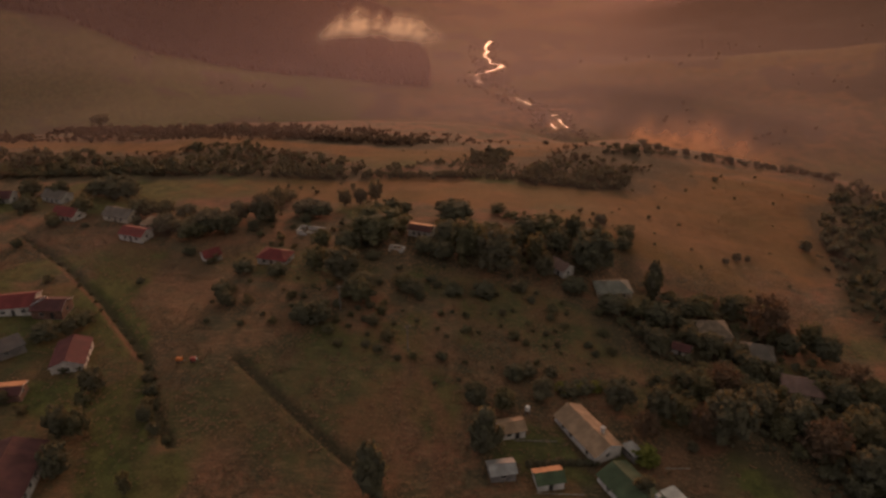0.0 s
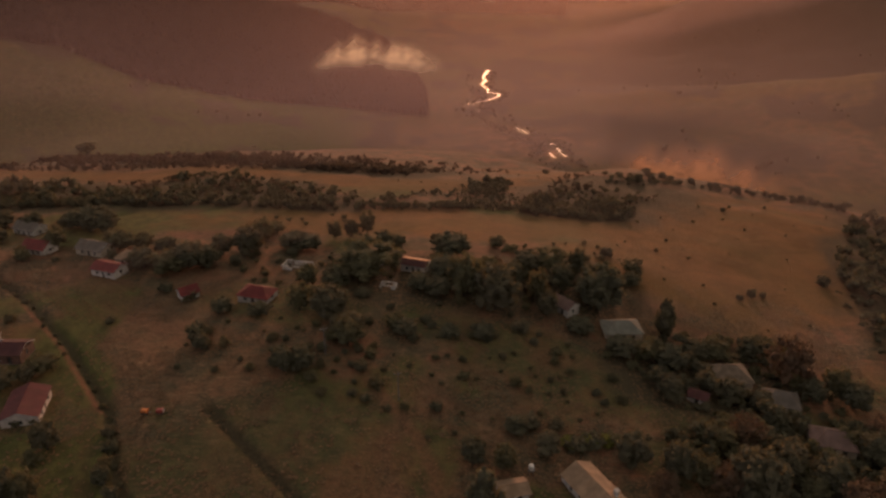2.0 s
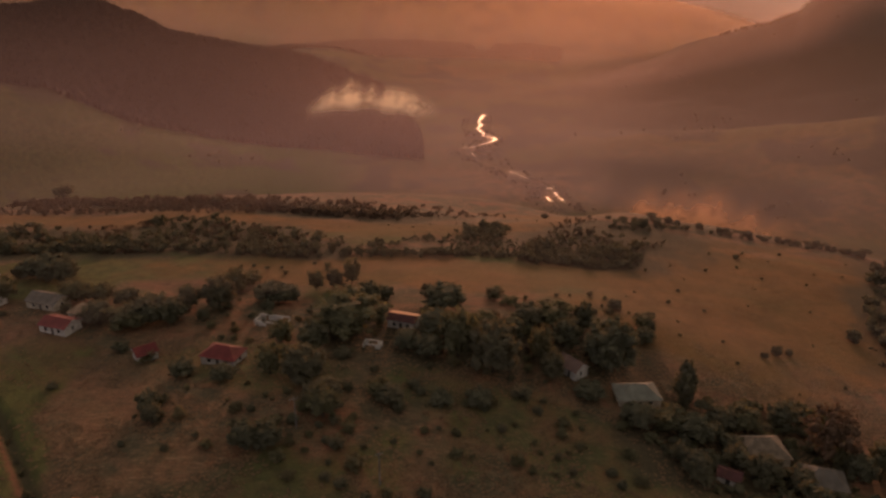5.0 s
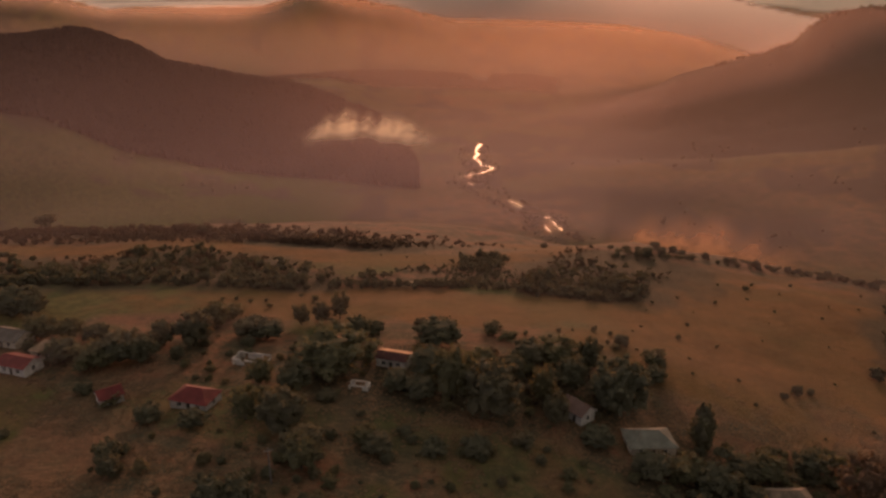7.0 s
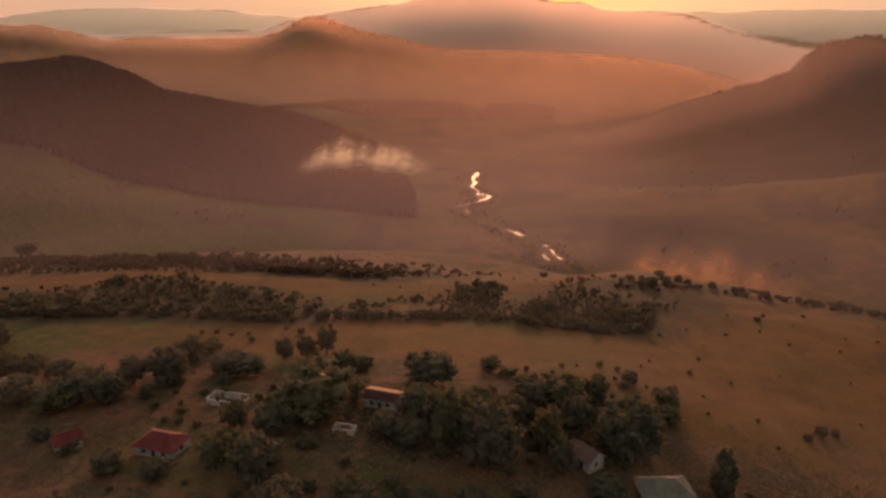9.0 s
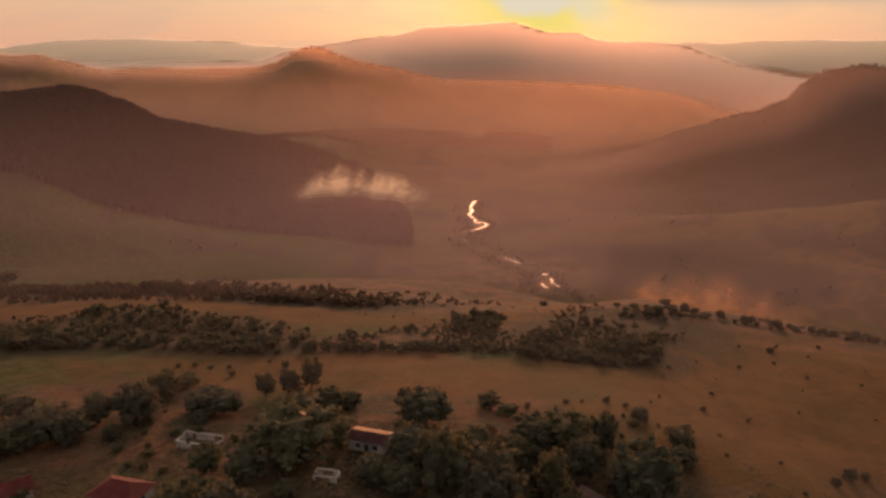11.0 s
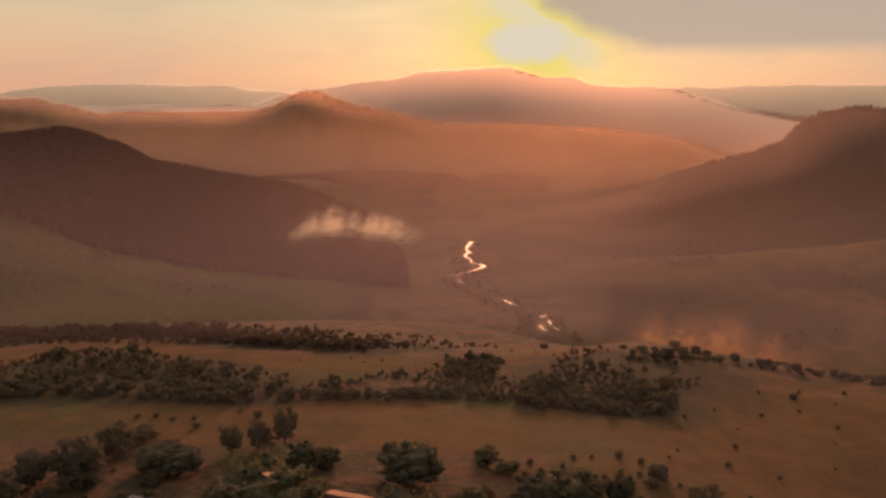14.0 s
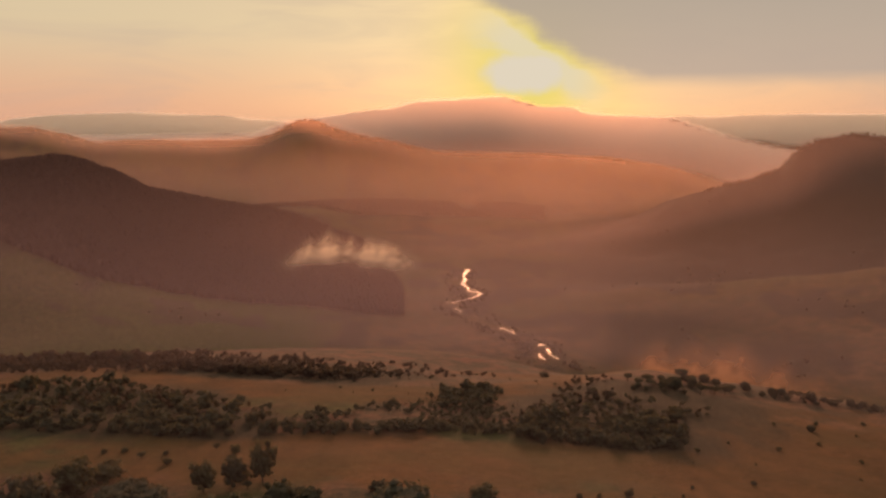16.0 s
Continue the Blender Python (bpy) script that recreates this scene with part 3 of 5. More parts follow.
# ---- haze sheets in the valley, and near ones added as lens veil ----
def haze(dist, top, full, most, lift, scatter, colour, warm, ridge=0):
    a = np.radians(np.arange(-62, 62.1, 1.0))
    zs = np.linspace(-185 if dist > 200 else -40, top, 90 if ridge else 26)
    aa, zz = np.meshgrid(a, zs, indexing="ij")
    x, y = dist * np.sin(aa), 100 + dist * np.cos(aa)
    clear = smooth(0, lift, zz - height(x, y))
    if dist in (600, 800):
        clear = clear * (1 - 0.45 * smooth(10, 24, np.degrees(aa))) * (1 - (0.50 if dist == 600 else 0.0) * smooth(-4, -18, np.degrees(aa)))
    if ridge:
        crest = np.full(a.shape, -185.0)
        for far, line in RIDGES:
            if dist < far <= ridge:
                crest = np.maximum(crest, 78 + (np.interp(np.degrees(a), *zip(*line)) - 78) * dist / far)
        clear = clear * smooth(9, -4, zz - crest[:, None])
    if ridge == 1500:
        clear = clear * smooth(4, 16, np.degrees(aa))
    k = len(zs)
    verts = np.stack([x, y, zz], -1).reshape(-1, 3).tolist()
    faces = [(i * k + j, i * k + j + 1, (i + 1) * k + j + 1, (i + 1) * k + j) for i in range(len(a) - 1) for j in range(k - 1)]
    data = mesh_of("haze_veil", verts, faces, mist_sheet("haze", colour, warm, top, full, most, dist * 0.4, scatter, 0.35 if dist < 1500 else 0.12, 0.8 if dist < 2500 else 0.7))
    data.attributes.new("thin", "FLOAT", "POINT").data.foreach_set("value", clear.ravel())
    tagged(new("haze_veil", data), "thin warm evening haze sheet veiling what lies behind it", "haze", "valley haze", "stuff")


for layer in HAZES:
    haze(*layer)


def mist_bank(name, az, dist, z, wide, tall, most, label, seed, colour, crest, foot, lean):
    """A low bank of mist: a slightly bowed sheet whose ragged density dies away past its crest and foot lines."""
    u, v = np.meshgrid(np.linspace(-1, 1, 161), np.linspace(-1, 1, 71), indexing="ij")
    b = radians(az) + u * wide / dist
    r = dist + 10 * v * v
    x, y, zz = r * np.sin(b), 100 + r * np.cos(b), z + v * tall
    a, c = u * wide, v * tall
    drift = a - lean * c
    top = np.interp(u - 0.1 * v, *crest) + 0.12 * bumps(drift, a * 0, wide * 0.11, seed) + 0.06 * bumps(drift, a * 0, wide * 0.045, seed + 1)
    low = np.interp(u, *foot) + 0.10 * bumps(a, a * 0, wide * 0.2, seed + 2)
    wisp = 0.40 * bumps(drift, c * 2.2, wide * 0.20, seed + 3) + 0.32 * bumps(drift, c * 2.0, wide * 0.09, seed + 4) + 0.20 * bumps(drift, c * 1.5, wide * 0.04, seed + 5)
    body = smooth(top + 0.35, top - 0.55, v) * smooth(low - 0.32, low + 0.32, v) * smooth(1.0, 0.62, np.abs(u)) * smooth(1.0, 0.8, np.abs(v))
    thin = np.clip(body * (0.95 + 0.8 * wisp), 0, 1)
    k = 71
    faces = [(i * k + j, i * k + j + 1, (i + 1) * k + j + 1, (i + 1) * k + j) for i in range(160) for j in range(70)]
    data = mesh_of(name, np.stack([x, y, zz], -1).reshape(-1, 3).tolist(), faces, mist_sheet(name, colour, colour, z + 3 * tall, z + tall, most, wide * 0.3, 0.6, 0.3))
    data.attributes.new("thin", "FLOAT", "POINT").data.foreach_set("value", thin.ravel())
    tagged(new(name, data), label, "mist", kind="stuff")


mist_bank("mist_cloud", -5.6, 930, -103, 108, 46, 1.35, "pale sunlit cloud of mist over the plantation edge", 31, (0.98, 0.94, 0.72),
          ((-1, -0.8, -0.5, -0.36, -0.26, -0.1, 0.2, 0.45, 0.7, 1), (-0.65, -0.45, 0.05, 0.12, 0.34, 0.14, 0.06, -0.06, -0.25, -0.45)), ((-1, -0.5, 0, 0.5, 1), (-0.50, -0.34, -0.30, -0.52, -0.42)), 0.25)
mist_bank("dust_haze", 25.0, 470, -94, 72, 34, 0.6, "orange backlit dust drifting behind the knoll", 47, (1.0, 0.60, 0.34),
          ((-1, -0.6, -0.2, 0.1, 0.3, 0.6, 1), (0.1, 0.25, 0.3, 0.45, 0.3, 0.1, -0.1)), ((-1, 1), (-0.9, -0.9)), 0.15)


# ---- trees ----
def crown_mesh(name, lobes, leaves, leaf, mat, core=0.78, seed=1, detail=2):
    """Many small bent leaf sprays over uneven leaf masses; lobes: centre and radii, in a crown one unit wide and high."""
    rnd = np.random.RandomState(seed)
    verts, faces = [], []
    total = sum(l[3] * l[4] for l in lobes)
    for cx, cy, cz, rx, rz in lobes:
        bm = bmesh.new()
        bmesh.ops.create_icosphere(bm, subdivisions=detail if rx > 0.2 else 1, radius=1)
        base = len(verts)
        for v in bm.verts:
            k = core * (1 + 0.34 * rnd.uniform(-1, 1))
            verts.append((cx + v.co.x * rx * k, cy + v.co.y * rx * k, cz + v.co.z * rz * k))
        for f in bm.faces:
            faces.append([base + v.index for v in f.verts])
        bm.free()
        for _ in range(int(leaves * rx * rz / total + 0.5)):
            d = rnd.normal(size=3)
            d /= np.linalg.norm(d)
            if d[2] < -0.55:
                d[2] = -d[2]
            k = rnd.uniform(0.72, 1.25)
            p = np.array((cx + d[0] * rx * k, cy + d[1] * rx * k, cz + d[2] * rz * k))
            n = d + rnd.normal(size=3) * 0.8
            n /= np.linalg.norm(n)
            u = np.cross(n, rnd.normal(size=3))
            u /= np.linalg.norm(u)
            w = np.cross(n, u)
            s = leaf * rnd.uniform(0.5, 1.5)
            base = len(verts)
            for a, b, c in ((-1, 0, 0), (-0.2, -0.75, 0.25), (1, -0.1, -0.15), (0.15, 0.8, 0.2)):
                verts.append(tuple(p + u * a * s + w * b * s + n * c * s))
            faces.append((base, base + 1, base + 2, base + 3))
    return mesh_of(name, verts, faces, mat)


def trunk_mesh(name, top, thick, limbs, seed):
    """A tapered, slightly bent trunk with limbs that reach into the crown."""
    rnd = random.Random(seed)
    bm = bmesh.new()

    def branch(a, b, ra, rb, sides=6):
        a, b = Vector(a), Vector(b)
        side = (b - a).cross(Vector((0.3, 0.7, 0.2))).normalized()
        up = side.cross((b - a).normalized())
        rings = []
        for s in range(4):
            p = a.lerp(b, s / 3) + side * 0.012 * math.sin(s * 2.1)
            r = ra + (rb - ra) * s / 3
            rings.append([bm.verts.new(p + (side * math.cos(t) + up * math.sin(t)) * r) for t in [k * math.tau / sides for k in range(sides)]])
        for lo, hi in zip(rings, rings[1:]):
            for k in range(sides):
                bm.faces.new((lo[k], lo[(k + 1) % sides], hi[(k + 1) % sides], hi[k]))
        bm.faces.new(rings[-1])

    branch((0, 0, -0.06), (0.01, 0, top), thick, thick * 0.55)
    for k in range(limbs):
        t = k * math.tau / limbs + rnd.uniform(-0.4, 0.4)
        z = top * rnd.uniform(0.55, 0.95)
        branch((0, 0, z), (0.28 * math.cos(t), 0.28 * math.sin(t), min(0.9, z + rnd.uniform(0.2, 0.35))), thick * 0.5, thick * 0.15, 5)
    data = bpy.data.meshes.new(name)
    bm.to_mesh(data)
    bm.free()
    data.materials.append(BARK)
    return data


def tufts(rnd, made, share, count):
    """Smaller leaf masses budding from the upper sides of those given."""
    out = list(made)
    for x, y, z, rx, rz in made:
        for _ in range(count):
            t, up = rnd.uniform(0, math.tau), rnd.uniform(-0.25, 1.0)
            flat, r = math.sqrt(max(0.0, 1 - up * up)), rx * rnd.uniform(*share)
            out.append((x + rx * 0.95 * flat * math.cos(t), y + rx * 0.95 * flat * math.sin(t), z + rz * 0.95 * up, r, r * rnd.uniform(0.8, 1.25)))
    return out


def dome(rnd, count, wide, tall, mid, low, sizes):
    """Leaf masses spread evenly, with some jitter, over a dome."""
    made = []
    for k in range(count):
        up = low + (0.97 - low) * (k + 0.5) / count
        t, far = k * 2.39996 + rnd.uniform(-0.35, 0.35), rnd.uniform(0.72, 1.06)
        flat, r = math.sqrt(max(0.0, 1 - up * up)), rnd.uniform(*sizes)
        made.append((wide * far * flat * math.cos(t), wide * far * flat * math.sin(t), mid + tall * far * up, r, r * rnd.uniform(0.8, 1.1)))
    return made


def lobes_round(seed, count=24, flat=1.0, base=-0.85):
    rnd = random.Random(seed)
    made = [(rnd.uniform(-0.04, 0.04), rnd.uniform(-0.04, 0.04), 0.46, 0.37, 0.41)] + dome(rnd, count, 0.37, 0.39 * flat, 0.46, base, (0.085, 0.155))
    return made[:1] + tufts(rnd, made[1:], (0.35, 0.6), 2)


def lobes_tall(seed):
    rnd = random.Random(seed)
    made = [(rnd.uniform(-0.06, 0.06), rnd.uniform(-0.06, 0.06), h, 0.40 * (1 - abs(h - 0.38) * 1.15), 0.15) for h in (0.16, 0.28, 0.4, 0.52, 0.64, 0.76, 0.86)] + [
        (0.2 * math.cos(t), 0.2 * math.sin(t), rnd.uniform(0.25, 0.6), 0.18, 0.16) for t in (0.5, 2.2, 3.8, 5.2)]
    return tufts(rnd, made, (0.25, 0.5), 4)


def lobes_flat(seed):
    rnd = random.Random(seed)
    return [(0.30 * math.cos(t), 0.30 * math.sin(t), rnd.uniform(0.62, 0.84), rnd.uniform(0.14, 0.22), 0.11) for t in [k * math.tau / 8 + rnd.uniform(-0.3, 0.3) for k in range(8)]] + [(0, 0, 0.82, 0.28, 0.14)]


def lobes_shrub(seed):
    rnd = random.Random(seed)
    made = dome(rnd, 11, 0.32, 0.34, 0.34, -0.7, (0.10, 0.19))
    return [(0, 0, 0.32, 0.32, 0.34)] + tufts(rnd, made, (0.35, 0.6), 2)


def lobes_wild(seed):
    """A small, uneven bush or young tree for woodland."""
    rnd = random.Random(seed)
    lift = rnd.choice((0.0, 0.0, 0.18))
    return tufts(rnd, [(rnd.uniform(-0.3, 0.3), rnd.uniform(-0.3, 0.3), lift + rnd.uniform(0.2, 0.62), rnd.uniform(0.13, 0.26), rnd.uniform(0.16, 0.32)) for _ in range(4)], (0.35, 0.65), 2)


KINDS = {}


def tree_kind(key, name, lobes, leaves, leaf, mat, trunk, core, seed, low=False):
    KINDS[key] = (name, crown_mesh("crown", lobes, leaves, leaf, mat, core, seed), trunk_mesh("trunk", *trunk, seed))


for k in range(3):
    tree_kind(("round", k), "tree", lobes_round(11 + k), 900, 0.026, LEAF_DARK, (0.42, 0.035, 4), 0.80, 41 + k)
    tree_kind(("olive", k), "tree", lobes_round(21 + k, 20, 0.95), 900, 0.026, LEAF_OLIVE, (0.42, 0.033, 5), 0.72, 51 + k)
    tree_kind(("shrub", k), "bush", lobes_shrub(31 + k), 420, 0.040, LEAF_DARK, (0.25, 0.03, 4), 0.78, 61 + k)
    tree_kind(("scrub", k), "bush", lobes_shrub(36 + k), 400, 0.042, LEAF_OLIVE, (0.25, 0.03, 4), 0.66, 66 + k)
for k in range(2):
    tree_kind(("tall", k), "tree", lobes_tall(71 + k), 900, 0.030, LEAF_DARK, (0.3, 0.03, 3), 0.82, 71 + k)
    tree_kind(("flat", k), "tree", lobes_flat(81 + k), 420, 0.042, LEAF_DARK, (0.66, 0.028, 6), 0.62, 81 + k)
    tree_kind(("rust", k), "tree", lobes_round(91 + k, 22, 0.95), 900, 0.026, LEAF_RUST, (0.4, 0.03, 6), 0.55, 91 + k)
    tree_kind(("lime", k), "bush", lobes_shrub(95 + k), 420, 0.05, LEAF_LIME, (0.25, 0.03, 4), 0.7, 97 + k)


def plant(x, y, wide, tall, kind, label, group):
    name, crown, trunk = KINDS[(kind, random.randrange(3 if kind in ("round", "olive", "shrub", "scrub") else 2))]
    base = new(name)
    base.location = (x, y, ground_at(x, y) - 0.05)
    base.rotation_euler = (0, 0, random.uniform(0, math.tau))
    base.scale = (wide, wide, tall)
    for key, data in (("trunk", trunk), ("crown", crown)):
        made = new(key, data)
        made.parent = base
    return tagged(base, label, "tree" if name == "tree" else "bush", group)


def plants(rows, kinds, label, group):
    for k, (x, y, wide, tall) in enumerate(rows):
        kind = kinds[k % len(kinds)] if tall > 3.6 else ("shrub" if k % 3 else "scrub")
        plant(x, y, wide * random.uniform(0.95, 1.1), tall, kind, label, group)


def inside(x, y, poly):
    hit, n = False, len(poly)
    for k in range(n):
        (ax, ay), (bx, by) = poly[k], poly[k - 1]
        if (ay > y) != (by > y) and x < (bx - ax) * (y - ay) / (by - ay) + ax:
            hit = not hit
    return hit


def spots(poly, count, apart, seed, keep_off=()):
    rnd = random.Random(seed)
    xs, ys = zip(*poly)
    made = []
    for _ in range(count * 40):
        if len(made) >= count:
            break
        x, y = rnd.uniform(min(xs), max(xs)), rnd.uniform(min(ys), max(ys))
        if inside(x, y, poly) and all((x - a) ** 2 + (y - b) ** 2 > apart**2 for a, b in made) and all((x - a) ** 2 + (y - b) ** 2 > c * c for a, b, c in keep_off):
            made.append((x, y))
    return made


LANE_TREES = [(-74, 117, 5.4, 7.1), (-75, 104, 6.1, 8.1), (-71, 104, 6.1, 8.1), (-75, 113, 4.1, 3.5), (-71, 94, 6.3, 7.8), (-57, 90, 3.1, 6.0), (-86, 110, 2.9, 3.4), (-91, 113, 2.9, 4.1), (-84, 124, 3.1, 2.6), (-81, 125, 3.1, 2.2), (-94, 137, 8.1, 5.3), (-88, 143, 8.3, 4.6), (-90, 140, 5.5, 4.3), (-64, 121, 3.7, 3.2), (-62, 117, 3.9, 3.6), (-61, 112, 3.5, 3.5), (-60, 108, 3.9, 4.2), (-57, 105, 3.8, 3.1), (-107, 164, 3.8, 3.3), (-126, 184, 4.2, 3.5), (-82, 164, 3.1, 1.7)]
FIELD_TREES = [(-54, 148, 5.1, 4.8), (-34, 140, 6.8, 6.6), (-30, 141, 6.8, 6.0), (-21, 151, 8.0, 7.8), (-53, 150, 2.3, 1.9), (-17, 142, 4.7, 3.5), (-13, 137, 4.8, 3.5), (-36, 184, 6.8, 6.6), (-28, 181, 8.7, 6.5), (-27, 164, 10.5, 9.2), (-21, 154, 9.9, 6.9), (-35, 167, 6.8, 8.6), (-45, 165, 6.4, 3.9), (-55, 168, 7.2, 4.0), (-56, 152, 6.6, 5.5), (-11, 161, 6.4, 4.4), (-8, 159, 7.6, 4.0), (3, 160, 6.4, 3.3), (37, 169, 8.5, 4.4), (-35, 175, 7.2, 3.7), (-74, 181, 4.8, 3.4), (-66, 176, 6.2, 3.2), (-31, 194, 4.1, 2.8), (-20, 176, 5.6, 2.9), (11, 161, 7.7, 4.0), (21, 166, 6.7, 3.6), (-3, 165, 3.9, 2.1)]
VILLAGE_TREES = [(-117, 231, 15.2, 7.9), (-118, 210, 8.4, 8.1), (-146, 230, 10.1, 7.0), (-135, 229, 8.0, 7.0), (-123, 200, 5.4, 3.7), (-140, 215, 7.6, 4.3), (-123, 232, 8.1, 6.3), (-92, 211, 8.6, 6.1), (-84, 209, 7.5, 5.0), (-86, 196, 10.6, 6.9), (-78, 194, 12.0, 7.2), (-73, 197, 12.0, 8.4), (-68, 198, 10.2, 7.7), (-75, 207, 7.3, 3.9), (-66, 207, 8.0, 7.9), (-58, 207, 9.6, 10.6), (-57, 221, 8.4, 8.3), (-46, 215, 10.8, 5.7), (-41, 213, 10.5, 5.5), (-55, 229, 7.7, 4.0), (-45, 208, 5.3, 2.8), (-110, 226, 10.5, 7.7), (-99, 211, 9.7, 7.0)]
GROVE_TREES = [(-20, 190, 22.3, 11.6), (-13, 215, 6.9, 4.0), (-17, 210, 8.5, 7.2), (-24, 228, 6.7, 9.9), (-29, 226, 5.6, 6.5), (-34, 223, 5.5, 6.9), (4, 207, 14.8, 7.7), (2, 188, 11.9, 7.9), (7, 179, 10.2, 14.5), (0, 178, 8.5, 6.2), (14, 195, 9.4, 5.2), (15, 174, 13.8, 14.2), (-5, 181, 8.6, 5.4), (10, 186, 9.0, 8.7)]
FAR_GROVE_TREES = [(26, 200, 11.3, 7.2), (33, 202, 13.1, 7.6), (35, 190, 9.3, 8.9), (41, 199, 6.6, 10.1), (27, 180, 6.7, 11.6), (29, 175, 6.6, 7.9), (44, 182, 13.9, 14.4), (59, 205, 6.9, 5.1), (21, 191, 7.7, 6.5), (23, 216, 7.1, 3.2), (19, 220, 6.0, 4.0), (-1, 224, 4.4, 2.8), (54, 217, 5.5, 3.8), (60, 172, 6.8, 9.4), (57, 196, 6.8, 5.0), (46, 161, 9.3, 6.0), (53, 161, 9.3, 6.0), (58, 158, 9.2, 6.8), (66, 164, 7.9, 5.3), (71, 164, 7.9, 6.1), (54, 146, 7.2, 6.4), (65, 155, 6.1, 4.5)]
WOOD_TREES = [(81, 166, 8.0, 7.1), (87, 156, 11.9, 14.7), (96, 151, 7.8, 9.5), (90, 149, 7.4, 6.7), (99, 147, 8.8, 7.5), (99, 134, 8.3, 7.9), (101, 129, 8.1, 7.8), (75, 145, 7.2, 6.0), (69, 147, 8.1, 6.8), (66, 131, 9.4, 8.0), (59, 128, 7.9, 7.2), (61, 113, 12.2, 13.7), (71, 122, 9.0, 9.3), (56, 114, 7.3, 9.2), (52, 117, 6.8, 7.7), (47, 117, 7.4, 10.5), (39, 121, 8.8, 9.1), (43, 112, 6.0, 6.9), (89, 132, 6.8, 5.6), (93, 128, 9.3, 7.8), (78, 118, 10.1, 9.1), (80, 110, 10.8, 10.4), (91, 115, 11.1, 10.4), (87, 103, 10.4, 10.0)]
YARD_TREES = [(8, 105, 8.0, 11.0), (7, 118, 6.1, 6.2), (13, 117, 5.5, 6.5), (22, 122, 6.3, 5.3), (28, 124, 5.7, 3.5), (32, 126, 7.1, 3.2), (37, 127, 5.2, 2.9), (52, 109, 3.1, 3.3), (19, 130, 6.6, 3.5), (16, 128, 5.2, 3.8), (25, 130, 5.3, 3.2)]

plants(LANE_TREES, ("round", "round", "olive"), "dark leafy tree beside the grassy lane", "trees along the lane")
plants(FIELD_TREES, ("round", "round", "round", "olive"), "dark round evergreen tree standing in dry grass", "trees in the old fields")
plants(VILLAGE_TREES, ("round", "olive", "round"), "dense dark tree among the village houses", "village trees")
plants(GROVE_TREES, ("olive", "round", "round", "olive", "round"), "tall dusky tree in the grove by the ruined houses", "grove trees")
plants(FAR_GROVE_TREES, ("round", "olive", "round"), "tall dusky tree at the far side of the grove", "grove trees")
plants(WOOD_TREES, ("round", "rust", "olive", "round"), "leafy tree in the thick wood round hidden roofs", "wood trees")
plants(YARD_TREES, ("tall", "round", "olive"), "dark tree by the tin-roofed yard houses", "yard trees")
plant(-13, 92, 8.0, 13.0, "tall", "tall dark cone-shaped tree beside the old furrow", "trees in the old fields")
plant(60, 172, 6.4, 11.5, "tall", "tall narrow dark evergreen beside a pale roof", "grove trees")
plant(41, 104.5, 6.6, 4.6, "lime", "yellow-green bush beside the long tan-roofed house", "yard trees")
plant(37.6, 94.0, 4.4, 7.0, "flat", "small sparse tree standing against the green roof", "yard trees")
for x, y in ((27, 125), (31, 126), (35, 126.5), (39, 127)):
    plant(x, y, 4.5, 2.4, "lime", "clipped light green hedge bush behind the yard", "yard hedge")
for k in range(9):
    plant(17 + 1.7 * k, 101.6 + 0.2 * k, 2.2, 1.5, "shrub", "low dark hedge bush between two yards", "yard hedge")

HOMES = [(-84, 129, 7), (-109, 151, 8), (-99, 151, 6), (-76, 93, 10), (-91, 116, 5), (30, 110, 10), (36, 95, 10), (14, 111, 4.5), (11, 100, 4), (20, 98, 4.5), (71, 155, 5.2), (61, 146, 2.5), (81, 146, 4.6), (86, 132, 4.6), (58, 110, 7), (65, 102, 8), (56, 118, 4),
         (48, 171, 6.5), (34, 178, 4), (-7, 191, 6), (-19, 197, 4), (-41, 196, 5), (-12, 180, 4), (-47, 175, 6.5), (-66, 177, 4), (-94, 192, 5), (-91, 199, 5), (-105, 207, 6), (-8, 184, 5), (-42, 190, 5.5), (-13, 175, 4), (-48, 168, 4), (35, 171, 4), (47, 164, 4)]


def scatter(poly, count, apart, seed, sizes, kinds, label, group):
    rnd = random.Random(seed + 1000)
    for x, y in spots(poly, count, apart, seed, HOMES):
        wide = rnd.uniform(*sizes) * rnd.choice((0.7, 1.0, 1.0, 1.2))
        kind = rnd.choice(kinds)
        plant(x, y, wide, wide * {"tall": 1.7, "flat": 0.8, "shrub": 0.72, "scrub": 0.72, "lime": 0.7}.get(kind, 0.92) * rnd.uniform(0.85, 1.15), kind, label, group)


scatter([(-45, 157), (18, 169), (42, 159), (43, 137), (2, 122), (-21, 128)], 75, 3.0, 1, (1.3, 3.6), ("scrub", "scrub", "shrub"), "small dark thorn bush in rough grass", "field bushes")
scatter([(-60, 160), (-10, 172), (-20, 140), (-60, 138)], 22, 4.0, 2, (1.4, 3.2), ("shrub", "scrub"), "small dark thorn bush in rough grass", "field bushes")
scatter([(-166, 243), (-134, 239), (-91, 214), (-58, 208), (-60, 185), (-86, 187), (-133, 203), (-150, 214)], 22, 4.2, 6, (2.4, 5.0), ("round", "olive", "round", "shrub"), "dense dark tree among the village houses", "village trees")
scatter([(-71, 245), (-7, 251), (-11, 202), (-57, 205)], 34, 3.6, 9, (1.0, 3.2), ("scrub", "scrub", "flat", "shrub"), "scattered bush on the straw-coloured field", "field bushes")
scatter([(15, 222), (62, 232), (62, 200), (46, 196)], 26, 3.5, 10, (1.2, 3.2), ("shrub", "scrub"), "scattered bush on the straw-coloured field", "field bushes")
